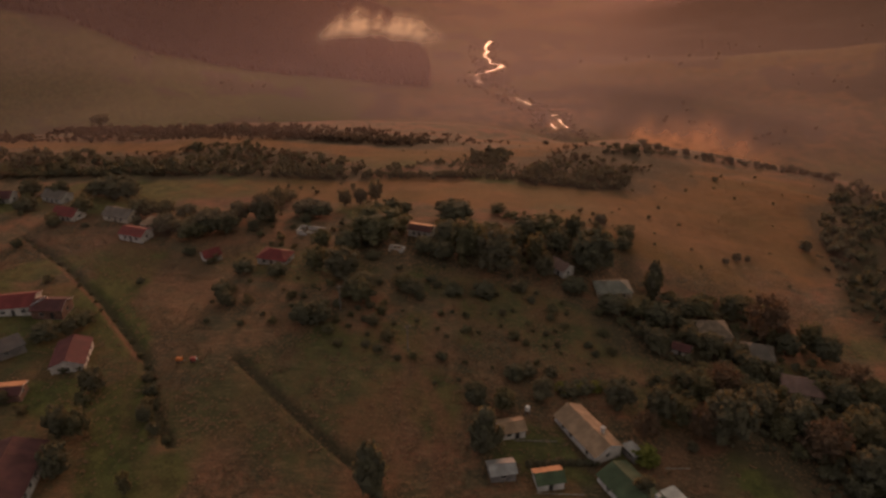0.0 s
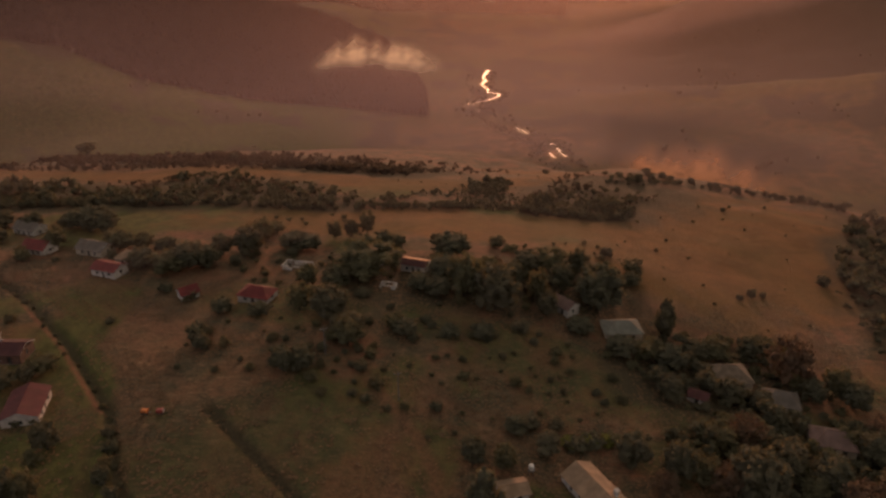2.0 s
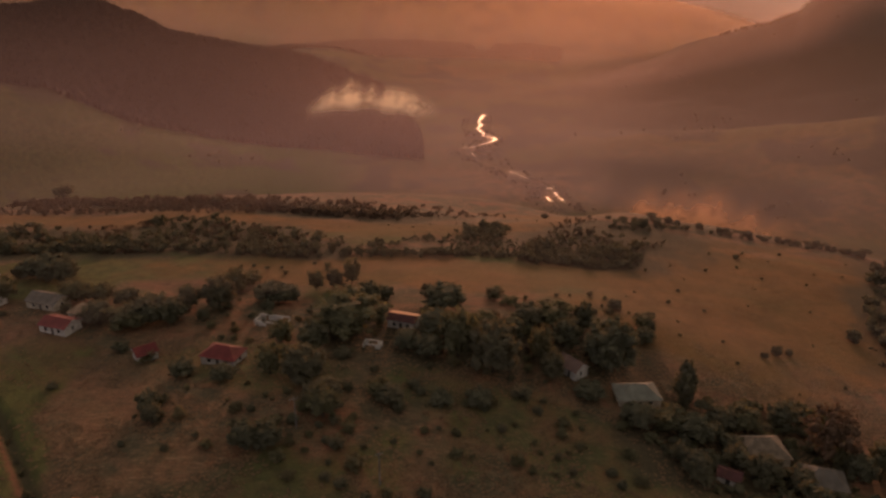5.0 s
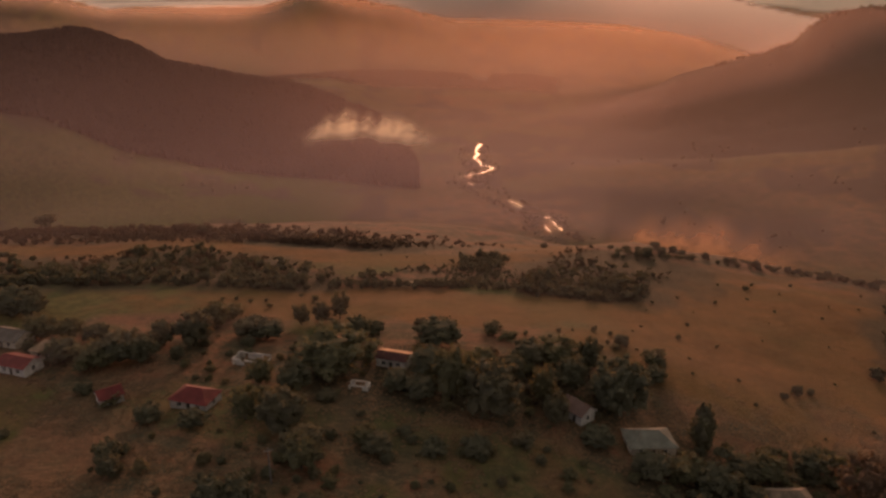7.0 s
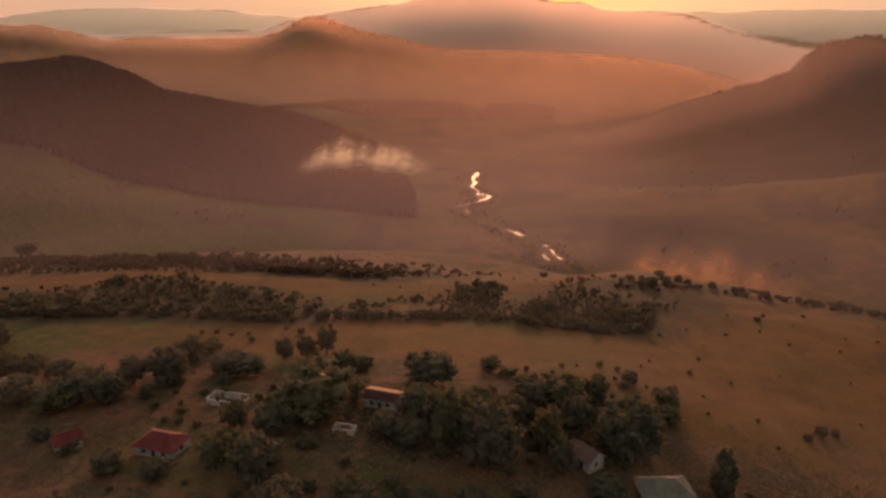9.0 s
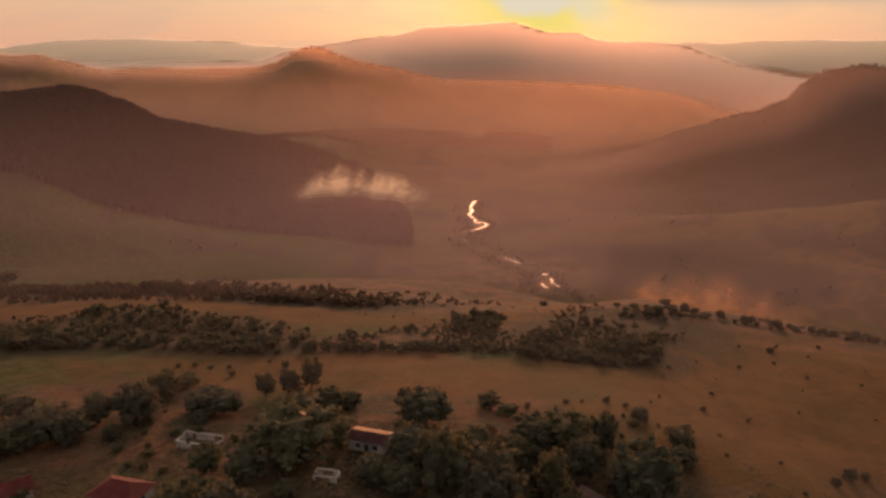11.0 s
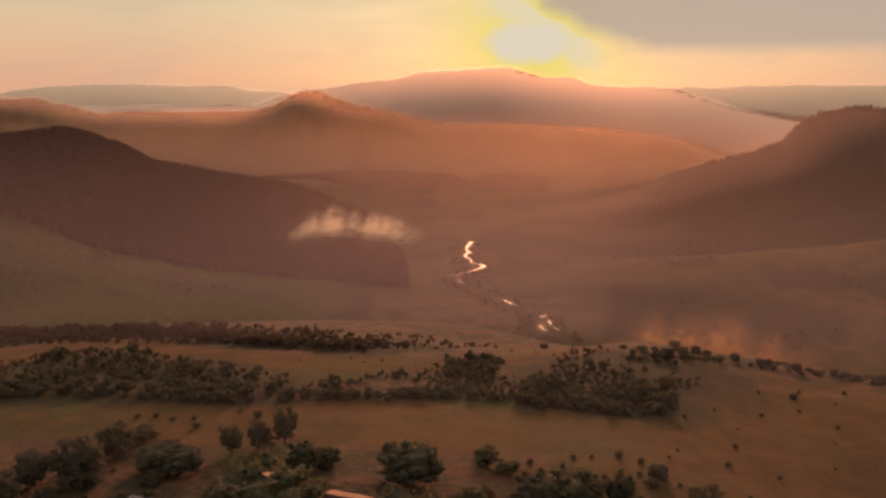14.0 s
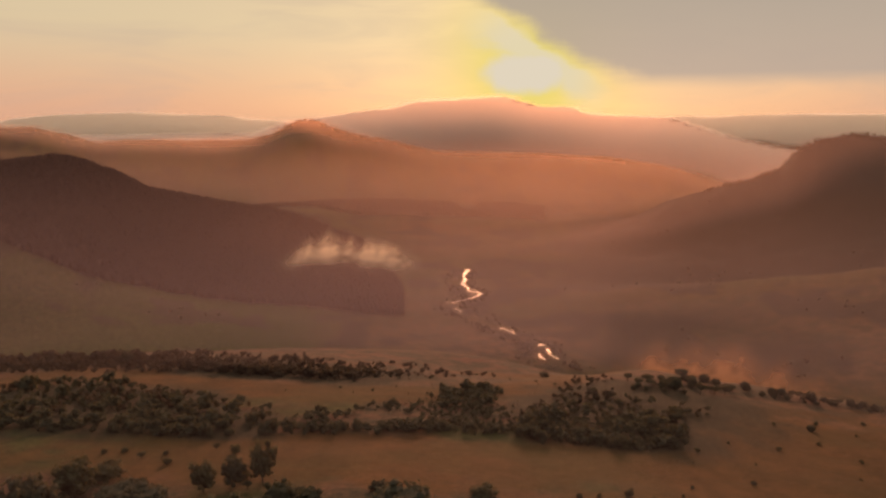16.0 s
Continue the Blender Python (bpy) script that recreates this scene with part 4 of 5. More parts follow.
scatter([(65, 250), (116, 311), (170, 292), (126, 217), (107, 172), (92, 176), (62, 205)], 30, 9.0, 11, (0.8, 2.2), ("scrub", "scrub", "shrub"), "lone small bush on the open golden slope", "slope bushes")
scatter([(74, 315), (79, 334), (109, 346), (124, 331), (101, 316)], 46, 2.6, 12, (2.2, 4.6), ("flat", "round", "shrub", "flat"), "wind-shaped tree on top of the knoll", "knoll trees")
scatter([(124, 331), (155, 326), (188, 312), (181, 303), (152, 315), (122, 324)], 48, 2.4, 13, (2.2, 4.6), ("flat", "shrub", "round"), "low tree along the rim of the slope", "rim trees")
for x, y, wide, tall in ((-204, 405, 12, 11), (-106, 360, 7, 7), (57, 373, 5, 3.2), (119, 286, 3.2, 2.2), (97, 203, 4.0, 4.0), (101, 204, 3.0, 2.4), (92, 200, 3.0, 2.2), (60, 204, 6.0, 4.6), (126, 216, 5.5, 5.2), (64, 213, 2.6, 3.0)):
    plant(x, y, wide, tall, "flat" if tall > 8 else "shrub", "solitary bush standing alone in open grass", "lone bushes")


scatter([(-62, 204), (-20, 206), (-8, 200), (-10, 172), (-34, 176), (-58, 186)], 34, 3.2, 23, (1.2, 3.4), ("scrub", "shrub", "olive"), "dusky bush on rough grass among the ruins", "field bushes")
scatter([(-4, 204), (50, 206), (58, 186), (30, 170), (0, 170)], 40, 3.0, 24, (1.6, 4.2), ("scrub", "shrub", "olive"), "dusky bush at the edge of the grove", "grove bushes")


for k, ((ax, ay), (bx, by)) in enumerate(zip(GULLY, GULLY[1:])):
    for s in (0.1, 0.3, 0.5, 0.7, 0.9):
        plant(ax + (bx - ax) * s + random.uniform(-1.5, 0.5), ay + (by - ay) * s + random.uniform(-1.5, 0.5), random.uniform(1.2, 2.6), random.uniform(0.8, 1.8), "scrub" if random.random() < 0.6 else "shrub", "low scrub growing along the eroded gully", "gully bushes")




# ---- woodland too dense to count ----
def woodland(name, places, mats, label, leaves=95):
    """Joined crowns of leaf sprays for one stretch of bush."""
    rnd = np.random.RandomState(len(places))
    shapes = []
    for k in range(9):
        data = crown_mesh("shape", lobes_wild(200 + k), leaves, 0.065, mats[0], 0.74, 300 + k, 1)
        v = np.array([p.co for p in data.vertices])
        f = [tuple(p.vertices) for p in data.polygons]
        bpy.data.meshes.remove(data)
        shapes.append((v, f))
    verts, faces = [], []
    xs, ys = np.array([p[0] for p in places]), np.array([p[1] for p in places])
    zs = height(xs, ys)
    base = 0
    for (x, y, wide, tall), z in zip(places, zs):
        v, f = shapes[rnd.randint(9)]
        t = rnd.uniform(0, math.tau)
        c, s = math.cos(t), math.sin(t)
        verts.append(np.stack([x + (v[:, 0] * c - v[:, 1] * s) * wide, y + (v[:, 0] * s + v[:, 1] * c) * wide, z - 0.1 + v[:, 2] * tall], -1))
        faces.extend(tuple(base + i for i in face) for face in f)
        base += len(v)
    data = mesh_of(name, np.concatenate(verts).tolist(), faces, mats[0])
    tagged(new(name, data), label, "woodland", kind="stuff")


def bush_places(poly, count, apart, seed, low, high, holes=None):
    rnd = random.Random(seed)
    made = []
    for x, y in spots(poly, count, apart, seed):
        if holes is not None and float(bumps(np.array([x]), np.array([y]), 26, seed)[0]) < holes:
            continue
        wide = rnd.uniform(low, high) * rnd.choice((0.45, 0.6, 0.8, 1, 1.25))
        made.append((x, y, wide, wide * rnd.uniform(0.5, 0.95)))
    return made


def hedge_places(line, apart, spread, low, high, seed):
    """Bushes crowded along a line."""
    rnd = random.Random(seed)
    made = []
    for (ax, ay), (bx, by) in zip(line, line[1:]):
        n = max(1, int(math.hypot(bx - ax, by - ay) / apart))
        for k in range(n):
            s = (k + rnd.random()) / n
            wide = rnd.uniform(low, high)
            made.append((ax + (bx - ax) * s + rnd.gauss(0, spread * 0.4), ay + (by - ay) * s + abs(rnd.gauss(0, spread)), wide, wide * rnd.uniform(0.55, 0.85)))
    return made


BELT = [(-215, 250), (-168, 249), (-150, 254), (-130, 259), (-92, 257), (-66, 257), (-52, 255), (-27, 257), (-27, 274), (-41, 286), (-64, 299), (-82, 314), (-104, 321), (-120, 304), (-147, 296), (-174, 300), (-215, 308)]
RIM_WEST = [(-250, 352), (-190, 338), (-150, 330), (-112, 342), (-120, 366), (-181, 374), (-250, 384)]
SCRUB = [(-27, 258), (12, 264), (30, 266), (34, 284), (10, 300), (-12, 284), (-27, 275)]
KNOLL_FOOT = [(30, 266), (34, 262), (50, 261), (57, 258), (71, 261), (78, 274), (80, 287), (56, 284), (35, 283)]
KNOLL_FACE = [(35, 283), (80, 286), (92, 292), (102, 317), (96, 328), (69, 320), (50, 308), (40, 296)]
woodland("bush_belt", hedge_places([(-215, 252), (-150, 256), (-92, 259), (-66, 258), (-52, 256), (-27, 258)], 1.0, 6, 2.6, 5.6, 71) + bush_places(BELT, 430, 2.8, 61, 2.8, 6.6, -0.1), (LEAF_DARK,), "belt of dense dark bush beyond the village fields", 120)
woodland("bush_belt", bush_places(BELT, 560, 2.0, 66, 1.6, 4.0, -0.2), (LEAF_DUSK,), "belt of dense brownish bush beyond the village fields", 90)
woodland("rim_bush", hedge_places([(-250, 430), (-160, 366), (-129, 374), (-100, 362), (-88, 357), (-71, 337), (-50, 331), (-30, 324), (-13, 324)], 0.55, 9, 2.4, 6.5, 72) + hedge_places([(-80, 352), (-40, 350), (0, 366), (34, 362)], 2.4, 9, 1.6, 3.6, 73)
         + bush_places(RIM_WEST, 220, 2.6, 77, 2.4, 5.6, -0.4) + bush_places([(-150, 347), (-100, 331), (-76, 337), (-90, 356), (-150, 372)], 130, 2.4, 78, 2.4, 5.4)
         + bush_places([(-130, 384), (-74, 346), (-28, 332), (0, 330), (20, 350), (-20, 366), (-90, 392)], 150, 2.6, 62, 2.0, 4.5), (LEAF_DUSK,), "line of dusky trees along the far rim", 100)
woodland("saddle_bush", hedge_places([(-27, 261), (-13, 262), (1, 263), (12, 266), (30, 268)], 0.9, 3, 2.0, 4.4, 74) + bush_places(SCRUB, 220, 2.0, 69, 1.4, 3.6, -0.25) + bush_places([(2, 263), (13, 266), (12, 275), (3, 274)], 26, 1.8, 70, 2.4, 4.4)
         + bush_places([(13, 287), (29, 293), (32, 318), (13, 314)], 70, 2.2, 64, 2.6, 5.2), (LEAF_DARK,), "low dark scrub between belt and knoll", 100)
woodland("knoll_bush", bush_places(KNOLL_FOOT, 150, 2.2, 63, 3.0, 5.6, -0.7) + hedge_places([(33, 264), (50, 262), (57, 259), (71, 262)], 1.4, 2, 1.8, 3.6, 75) + bush_places(KNOLL_FACE, 60, 3.2, 76, 1.8, 4.0, -0.2), (LEAF_DARK,), "dark bush covering the foot of the knoll", 120)
woodland("knoll_bush", bush_places(KNOLL_FACE + [(77, 338), (60, 336)], 150, 2.6, 67, 1.6, 3.6, -0.3), (LEAF_DUSK,), "low brown scrub covering the near face of the knoll", 70)
woodland("loose_bush", bush_places([(-60, 312), (30, 284), (60, 310), (40, 372), (-60, 352)], 60, 5.0, 68, 0.8, 2.2), (LEAF_DARK,), "small dark bushes loosely strewn on the grass ridge", 100)
woodland("slope_bush", bush_places([(182, 300), (230, 290), (200, 160), (126, 150), (119, 170), (127, 213), (143, 240)], 420, 3.4, 65, 4.0, 8.0, -0.6), (LEAF_DARK,), "thick dark bush on the falling slope")


def clear_of_homes(places):
    return [p for p in places if all((p[0] - a) ** 2 + (p[1] - b) ** 2 > (c + p[2] * 0.3) ** 2 for a, b, c in HOMES)]


THICKET = [(41, 169), (89, 174), (97, 140), (62, 134), (45, 156)]
LOWER_WOOD = [(67, 97), (70, 122), (48, 120), (46, 128), (62, 137), (90, 140), (106, 130), (104, 92)]
GROVE = [(-4, 176), (22, 182), (46, 180), (40, 200), (18, 202), (2, 190)]
woodland("grove_bush", clear_of_homes(bush_places(GROVE, 46, 3.0, 15, 2.6, 5.0)), (LEAF_DUSK,), "dusky undergrowth filling the grove by the houses", 260)
woodland("thicket", clear_of_homes(bush_places(THICKET, 75, 3.0, 3, 3.2, 6.2)), (LEAF_DARK,), "tangled dark thicket above the golden field", 330)
woodland("thicket", clear_of_homes(bush_places(THICKET, 55, 3.4, 4, 2.6, 5.4)), (LEAF_OLIVE,), "tangled olive-green thicket above the golden field", 330)
woodland("wood", clear_of_homes(bush_places(LOWER_WOOD, 85, 3.6, 7, 4.5, 8.5)), (LEAF_DARK,), "crowded dark trees of the wood round hidden roofs", 420)
woodland("wood", clear_of_homes(bush_places(LOWER_WOOD, 50, 4.0, 8, 4.0, 7.5)), (LEAF_OLIVE,), "olive-green trees of the wood round hidden roofs", 420)


def plantation_trees():
    """Close rows of pines, as one mesh of small uneven cones."""
    rnd = np.random.RandomState(5)
    verts, faces = [], []
    a, r = np.radians(rnd.uniform(-34, -1, 24000)), rnd.uniform(840, 1500, 24000)
    x, y = r * np.sin(a), 100 + r * np.cos(a)
    keep = plantation(x, y) > 0
    a, r = np.radians(rnd.uniform(-14, 10, 5000)), rnd.uniform(1720, 1925, 5000)
    wx, wy = r * np.sin(a), 100 + r * np.cos(a)
    low = bumps(wx, wy, 120, 41) > -0.55
    x, y = np.concatenate([x[keep], wx[low]]), np.concatenate([y[keep], wy[low]])
    z = height(x, y)
    ring = [(math.cos(k * math.tau / 5), math.sin(k * math.tau / 5)) for k in range(5)]
    for px, py, pz in zip(x, y, z):
        tall, wide = rnd.uniform(9, 12), rnd.uniform(3.2, 5.0)
        base = len(verts)
        turn = rnd.uniform(0.8, 1.2, 5)
        verts += [(px + c * wide * t, py + s * wide * t, pz + tall * 0.12) for (c, s), t in zip(ring, turn)]
        verts += [(px + c * wide * 0.7 * t, py + s * wide * 0.7 * t, pz + tall * 0.66) for (c, s), t in zip(ring, turn[::-1])]
        verts.append((px, py, pz + tall))
        for k in range(5):
            n = (k + 1) % 5
            faces.append((base + k, base + n, base + 5 + n, base + 5 + k))
            faces.append((base + 5 + k, base + 5 + n, base + 10))
    tagged(new("pine_plantation", mesh_of("pine_plantation", verts, faces, PINE)), "dark pine plantation covering a whole hillside", "plantation", kind="stuff")


plantation_trees()


def river_trees():
    rnd = np.random.RandomState(14)
    places = []
    for (ax, ay), (bx, by) in zip(RIVER, RIVER[1:]):
        for _ in range(int(math.hypot(bx - ax, by - ay) / 3)):
            s, off = rnd.uniform(), rnd.choice((-1, 1)) * rnd.uniform(9, 26)
            places.append((ax + (bx - ax) * s + off, ay + (by - ay) * s, rnd.uniform(4, 8), rnd.uniform(3, 6)))
    woodland("river_trees", places, (LEAF_DARK,), "dark trees fringing the winding river", 26)


river_trees()


def ridge_scrub():
    """Trees strewn over the slopes across the valley and along their crests."""
    rnd = np.random.RandomState(9)
    az = np.concatenate([rnd.uniform(22, 36, 260), rnd.uniform(-34, 34, 420), rnd.uniform(14, 36, 30), rnd.uniform(-11.5, 0, 120)])
    r = np.concatenate([rnd.uniform(1470, 1505, 260), rnd.uniform(600, 1150, 420), rnd.uniform(1000, 1480, 30), rnd.uniform(2570, 2605, 120)])
    x, y = r * np.sin(np.radians(az)), 100 + r * np.cos(np.radians(az))
    thick = bumps(x, y, 70, 28) + 0.5 * bumps(x, y, 24, 29)
    keep = ((thick > 0.15) | (r > 1000) & (az > 14) | (r > 2500)) & (height(x, y) > -166)
    places = []
    for px, py, pr in zip(x[keep], y[keep], r[keep]):
        wide = rnd.uniform(3.5, 7.5) * (1.3 if pr > 2000 else 1.0)
        places.append((px, py, wide, wide * rnd.uniform(0.7, 1.1)))
    woodland("far_scrub", places, (LEAF_DARK,), "dark scrub strewn over slopes across the valley", 26)


ridge_scrub()


def grass_tufts():
    """Tussocks of dry grass over the old fields."""
    rnd = np.random.RandomState(21)
    n = 42000
    x, y = rnd.uniform(-130, 110, n), rnd.uniform(84, 205, n)
    share = cover(x, y)
    keep = (np.abs(x) < 40 + (y - 40) * 0.68) & (rnd.uniform(size=n) > 0.75 * share[:, 0] + 0.8 * share[:, 2] + 0.97 * share[:, 1]) & (bumps(x, y, 9, 33) + 0.6 * bumps(x, y, 3, 34) > -0.25)
    x, y = x[keep], y[keep]
    z = height(x, y)
    verts, faces = [], []
    for px, py, pz in zip(x, y, z):
        s = rnd.uniform(0.18, 0.55)
        for t in rnd.uniform(0, math.tau, 4):
            c, d, lean = math.cos(t), math.sin(t), rnd.uniform(0.5, 1.2)
            base = len(verts)
            verts += [(px - d * s * 0.3, py + c * s * 0.3, pz + 0.16 * s), (px + d * s * 0.3, py - c * s * 0.3, pz + 0.12 * s), (px + c * s * lean + d * s * 0.45, py + d * s * lean - c * s * 0.45, pz + s * 0.34), (px + c * s * lean - d * s * 0.45, py + d * s * lean + c * s * 0.45, pz + s * 0.3)]
            faces.append((base, base + 1, base + 2, base + 3))
    tagged(new("dry_grass", mesh_of("dry_grass", verts, faces, STRAW)), "russet and straw-coloured tussocks of dry grass", "grass", kind="stuff")


STRAW = foliage("dry_grass_blades", (0.11, 0.078, 0.045), (0.22, 0.138, 0.085), (0.15, 0.105, 0.06), 0.4)
grass_tufts()


# ---- houses ----
def wall_panel(length, high, holes, rise=0.0, thick=0.22):
    """An upright wall along x with openings through it, and a gable on top if rise is set."""
    bm = bmesh.new()
    l = length / 2
    xs = sorted({-l, l, *[h[0] for h in holes], *[h[1] for h in holes]} | ({0.0} if rise else set()))
    zs = sorted({-0.5, high, *[h[2] for h in holes], *[h[3] for h in holes]})
    corner = {}

    def at(i, k, back):
        if (i, k, back) not in corner:
            corner[i, k, back] = bm.verts.new((xs[i], thick if back else 0, zs[k]))
        return corner[i, k, back]

    def solid(i, k):
        if not (0 <= i < len(xs) - 1 and 0 <= k < len(zs) - 1):
            return False
        x, z = (xs[i] + xs[i + 1]) / 2, (zs[k] + zs[k + 1]) / 2
        return not any(a < x < b and z0 < z < z1 for a, b, z0, z1 in holes)

    for i in range(len(xs) - 1):
        for k in range(len(zs) - 1):
            if not solid(i, k):
                continue
            ring = ((i, k), (i + 1, k), (i + 1, k + 1), (i, k + 1))
            bm.faces.new([at(*c, 0) for c in ring])
            bm.faces.new([at(*c, 1) for c in ring[::-1]])
            for (p, q), (di, dk) in zip(zip(ring, ring[1:] + ring[:1]), ((0, -1), (1, 0), (0, 1), (-1, 0))):
                if not solid(i + di, k + dk) and not (rise and k + dk == len(zs) - 1):
                    bm.faces.new((at(*q, 0), at(*p, 0), at(*p, 1), at(*q, 1)))
    if rise:
        top = len(zs) - 1
        row = list(range(len(xs)))
        peak, rear = bm.verts.new((0, 0, high + rise)), bm.verts.new((0, thick, high + rise))
        for a, b in zip(row, row[1:]):
            bm.faces.new((at(a, top, 0), at(b, top, 0), peak))
            bm.faces.new((at(b, top, 1), at(a, top, 1), rear))
        bm.faces.new((at(0, top, 1), at(0, top, 0), peak, rear))
        bm.faces.new((at(row[-1], top, 0), at(row[-1], top, 1), rear, peak))
    return bm


def shift(bm, m):
    bmesh.ops.transform(bm, matrix=m, verts=bm.verts)
    return bm


def fit_hole(wall, m, hole, thick, door=False):
    """A window or a door set in an opening."""
    a, b, z0, z1 = hole
    if door:
        bm = box(bmesh.new(), a + 0.04, thick * 0.45, z0, b - 0.04, thick * 0.45 + 0.06, z1 - 0.04, 0.01)
        leaf = part("door", shift(bm, m), DOOR_WOOD, wall, "dark closed wooden door")
        part("handle", shift(box(bmesh.new(), b - 0.2, thick * 0.3, z0 + 0.95, b - 0.12, thick * 0.45, z0 + 1.07, 0.01), m), STEEL, leaf)
        return
    bm = bmesh.new()
    f = 0.07
    for x0, x1, y0, y1 in ((a, b, z0, z0 + f), (a, b, z1 - f, z1), (a, a + f, z0 + f, z1 - f), (b - f, b, z0 + f, z1 - f), ((a + b) / 2 - 0.03, (a + b) / 2 + 0.03, z0 + f, z1 - f)):
        box(bm, x0, thick * 0.35, y0, x1, thick * 0.65, y1)
    window = part("window", shift(bm, m), FRAME, wall, "white-painted window frame with dark panes")
    mid = (a + b) / 2
    for x0, x1 in ((a + f, mid - 0.03), (mid + 0.03, b - f)):
        part("pane", shift(box(bmesh.new(), x0, thick * 0.48, z0 + f, x1, thick * 0.52, z1 - f), m), GLASS, window)


def roof_slope(name, corners, mat, parent, thick=0.07):
    """Sheets of a roof slope; its frame has x along the eave so that the ribs run down the slope."""
    bm = slab(bmesh.new(), corners, thick)
    bmesh.ops.recalc_face_normals(bm, faces=bm.faces)
    return part(name, bm, mat, parent)


def house(name, x, y, turn, length, width, high, rise, wall_mat, roof_mat, label, style="gable", front=2, door=True, chimney=False, over=0.35, ridge=True, lift=0.0, group="village houses", other_roof=None, cap=None):
    """Walls with openings, windows, doors and a pitched roof. The ridge runs along the local x; front and back face -y and +y."""
    z = min(ground_at(x + dx, y + dy) for dx in (-2, 2) for dy in (-2, 2)) + lift
    home = thing(name, pose(x, y, z, 0, 0, turn), label, "house", group)
    thick = 0.22
    sill, head = 0.95, min(2.05, high - 0.25)
    n = max(1, front)
    step = length / (n + 1)
    holes = []
    for k in range(n):
        c = -length / 2 + step * (k + 1)
        if door and k == n // 2:
            holes.append((c - 0.45, c + 0.45, 0.0, head))
        else:
            holes.append((c - 0.55, c + 0.55, sill, head))
    gable = rise if style == "gable" else 0.0
    sides = [(pose(0, -width / 2, 0), length, holes, 0.0), (pose(0, width / 2, 0, 0, 0, 180), length, [h for h in holes if h[2] > 0], 0.0),
             (pose(length / 2, 0, 0, 0, 0, 90), width - 2 * thick, [(-0.5, 0.5, sill, head)], gable), (pose(-length / 2, 0, 0, 0, 0, -90), width - 2 * thick, [(-0.5, 0.5, sill, head)], gable)]
    for m, span, some, up in sides:
        if up:
            up = up * (width - 2 * thick) / width
        wall = part("wall", shift(wall_panel(span, high, some, up, thick), m), wall_mat, home)
        for hole in some:
            fit_hole(wall, m, hole, thick, hole[2] == 0.0)
    w, l = width / 2 + over, length / 2 + over
    e = high - over * rise / (width / 2) + 0.06
    t = high + rise + 0.06
    if style == "gable":
        roof_slope("roof_slope", [(-l, -w, e), (l, -w, e), (l, 0, t), (-l, 0, t)], roof_mat, home)
        roof_slope("roof_slope", [(l, w, e), (-l, w, e), (-l, 0, t), (l, 0, t)], other_roof or roof_mat, home)
        if ridge:
            part("ridge_cap", box(bmesh.new(), -l - 0.02, -0.16, t - 0.07, l + 0.02, 0.16, t + 0.05, 0.03), cap or roof_mat, home)
        for sx in (-l, l - 0.04):
            part("barge_board", slab(bmesh.new(), [(sx, -w, e - 0.07), (sx + 0.04, -w, e - 0.07), (sx + 0.04, 0, t - 0.07), (sx, 0, t - 0.07)], 0.16), FRAME, home)
            part("barge_board", slab(bmesh.new(), [(sx + 0.04, w, e - 0.07), (sx, w, e - 0.07), (sx, 0, t - 0.07), (sx + 0.04, 0, t - 0.07)], 0.16), FRAME, home)
    elif style == "hip":
        r = max(0.3, length / 2 - width / 2 * 0.9)
        roof_slope("roof_slope", [(-l, -w, e), (l, -w, e), (r, 0, t), (-r, 0, t)], roof_mat, home)
        roof_slope("roof_slope", [(l, w, e), (-l, w, e), (-r, 0, t), (r, 0, t)], roof_mat, home)
        roof_slope("roof_slope", [(l, -w, e), (l, w, e), (r, 0, t)], roof_mat, home)
        roof_slope("roof_slope", [(-l, w, e), (-l, -w, e), (-r, 0, t)], roof_mat, home)
        part("ridge_cap", box(bmesh.new(), -r - 0.1, -0.15, t - 0.06, r + 0.1, 0.15, t + 0.06, 0.03), cap or roof_mat, home)
    else:
        roof_slope("roof_slope", [(-l, -w, high + 0.06), (l, -w, high + 0.06), (l, w, high + rise + 0.06), (-l, w, high + rise + 0.06)], roof_mat, home)
        bm = wall_panel(length, rise, [], 0, thick)
        part("upper_wall", shift(bm, pose(0, width / 2, high + 0.0, 0, 0, 180)), wall_mat, home) if rise > 0.5 else bm.free()
    bm = bmesh.new()
    box(bm, -length / 2 - 0.08, -width / 2 - 0.08, -0.6, length / 2 + 0.08, width / 2 + 0.08, 0.12)
    part("plinth", bm, CONCRETE, home)
    if chimney:
        bm = box(bmesh.new(), -length * 0.22 - 0.35, -width * 0.2 - 0.35, high - 0.4, -length * 0.22 + 0.35, -width * 0.2 + 0.35, high + rise + 0.75, 0.04)
        box(bm, -length * 0.22 - 0.45, -width * 0.2 - 0.45, high + rise + 0.75, -length * 0.22 + 0.45, -width * 0.2 + 0.45, high + rise + 0.9, 0.03)
        part("chimney", bm, WHITE, home, "white-plastered square chimney")
    return home


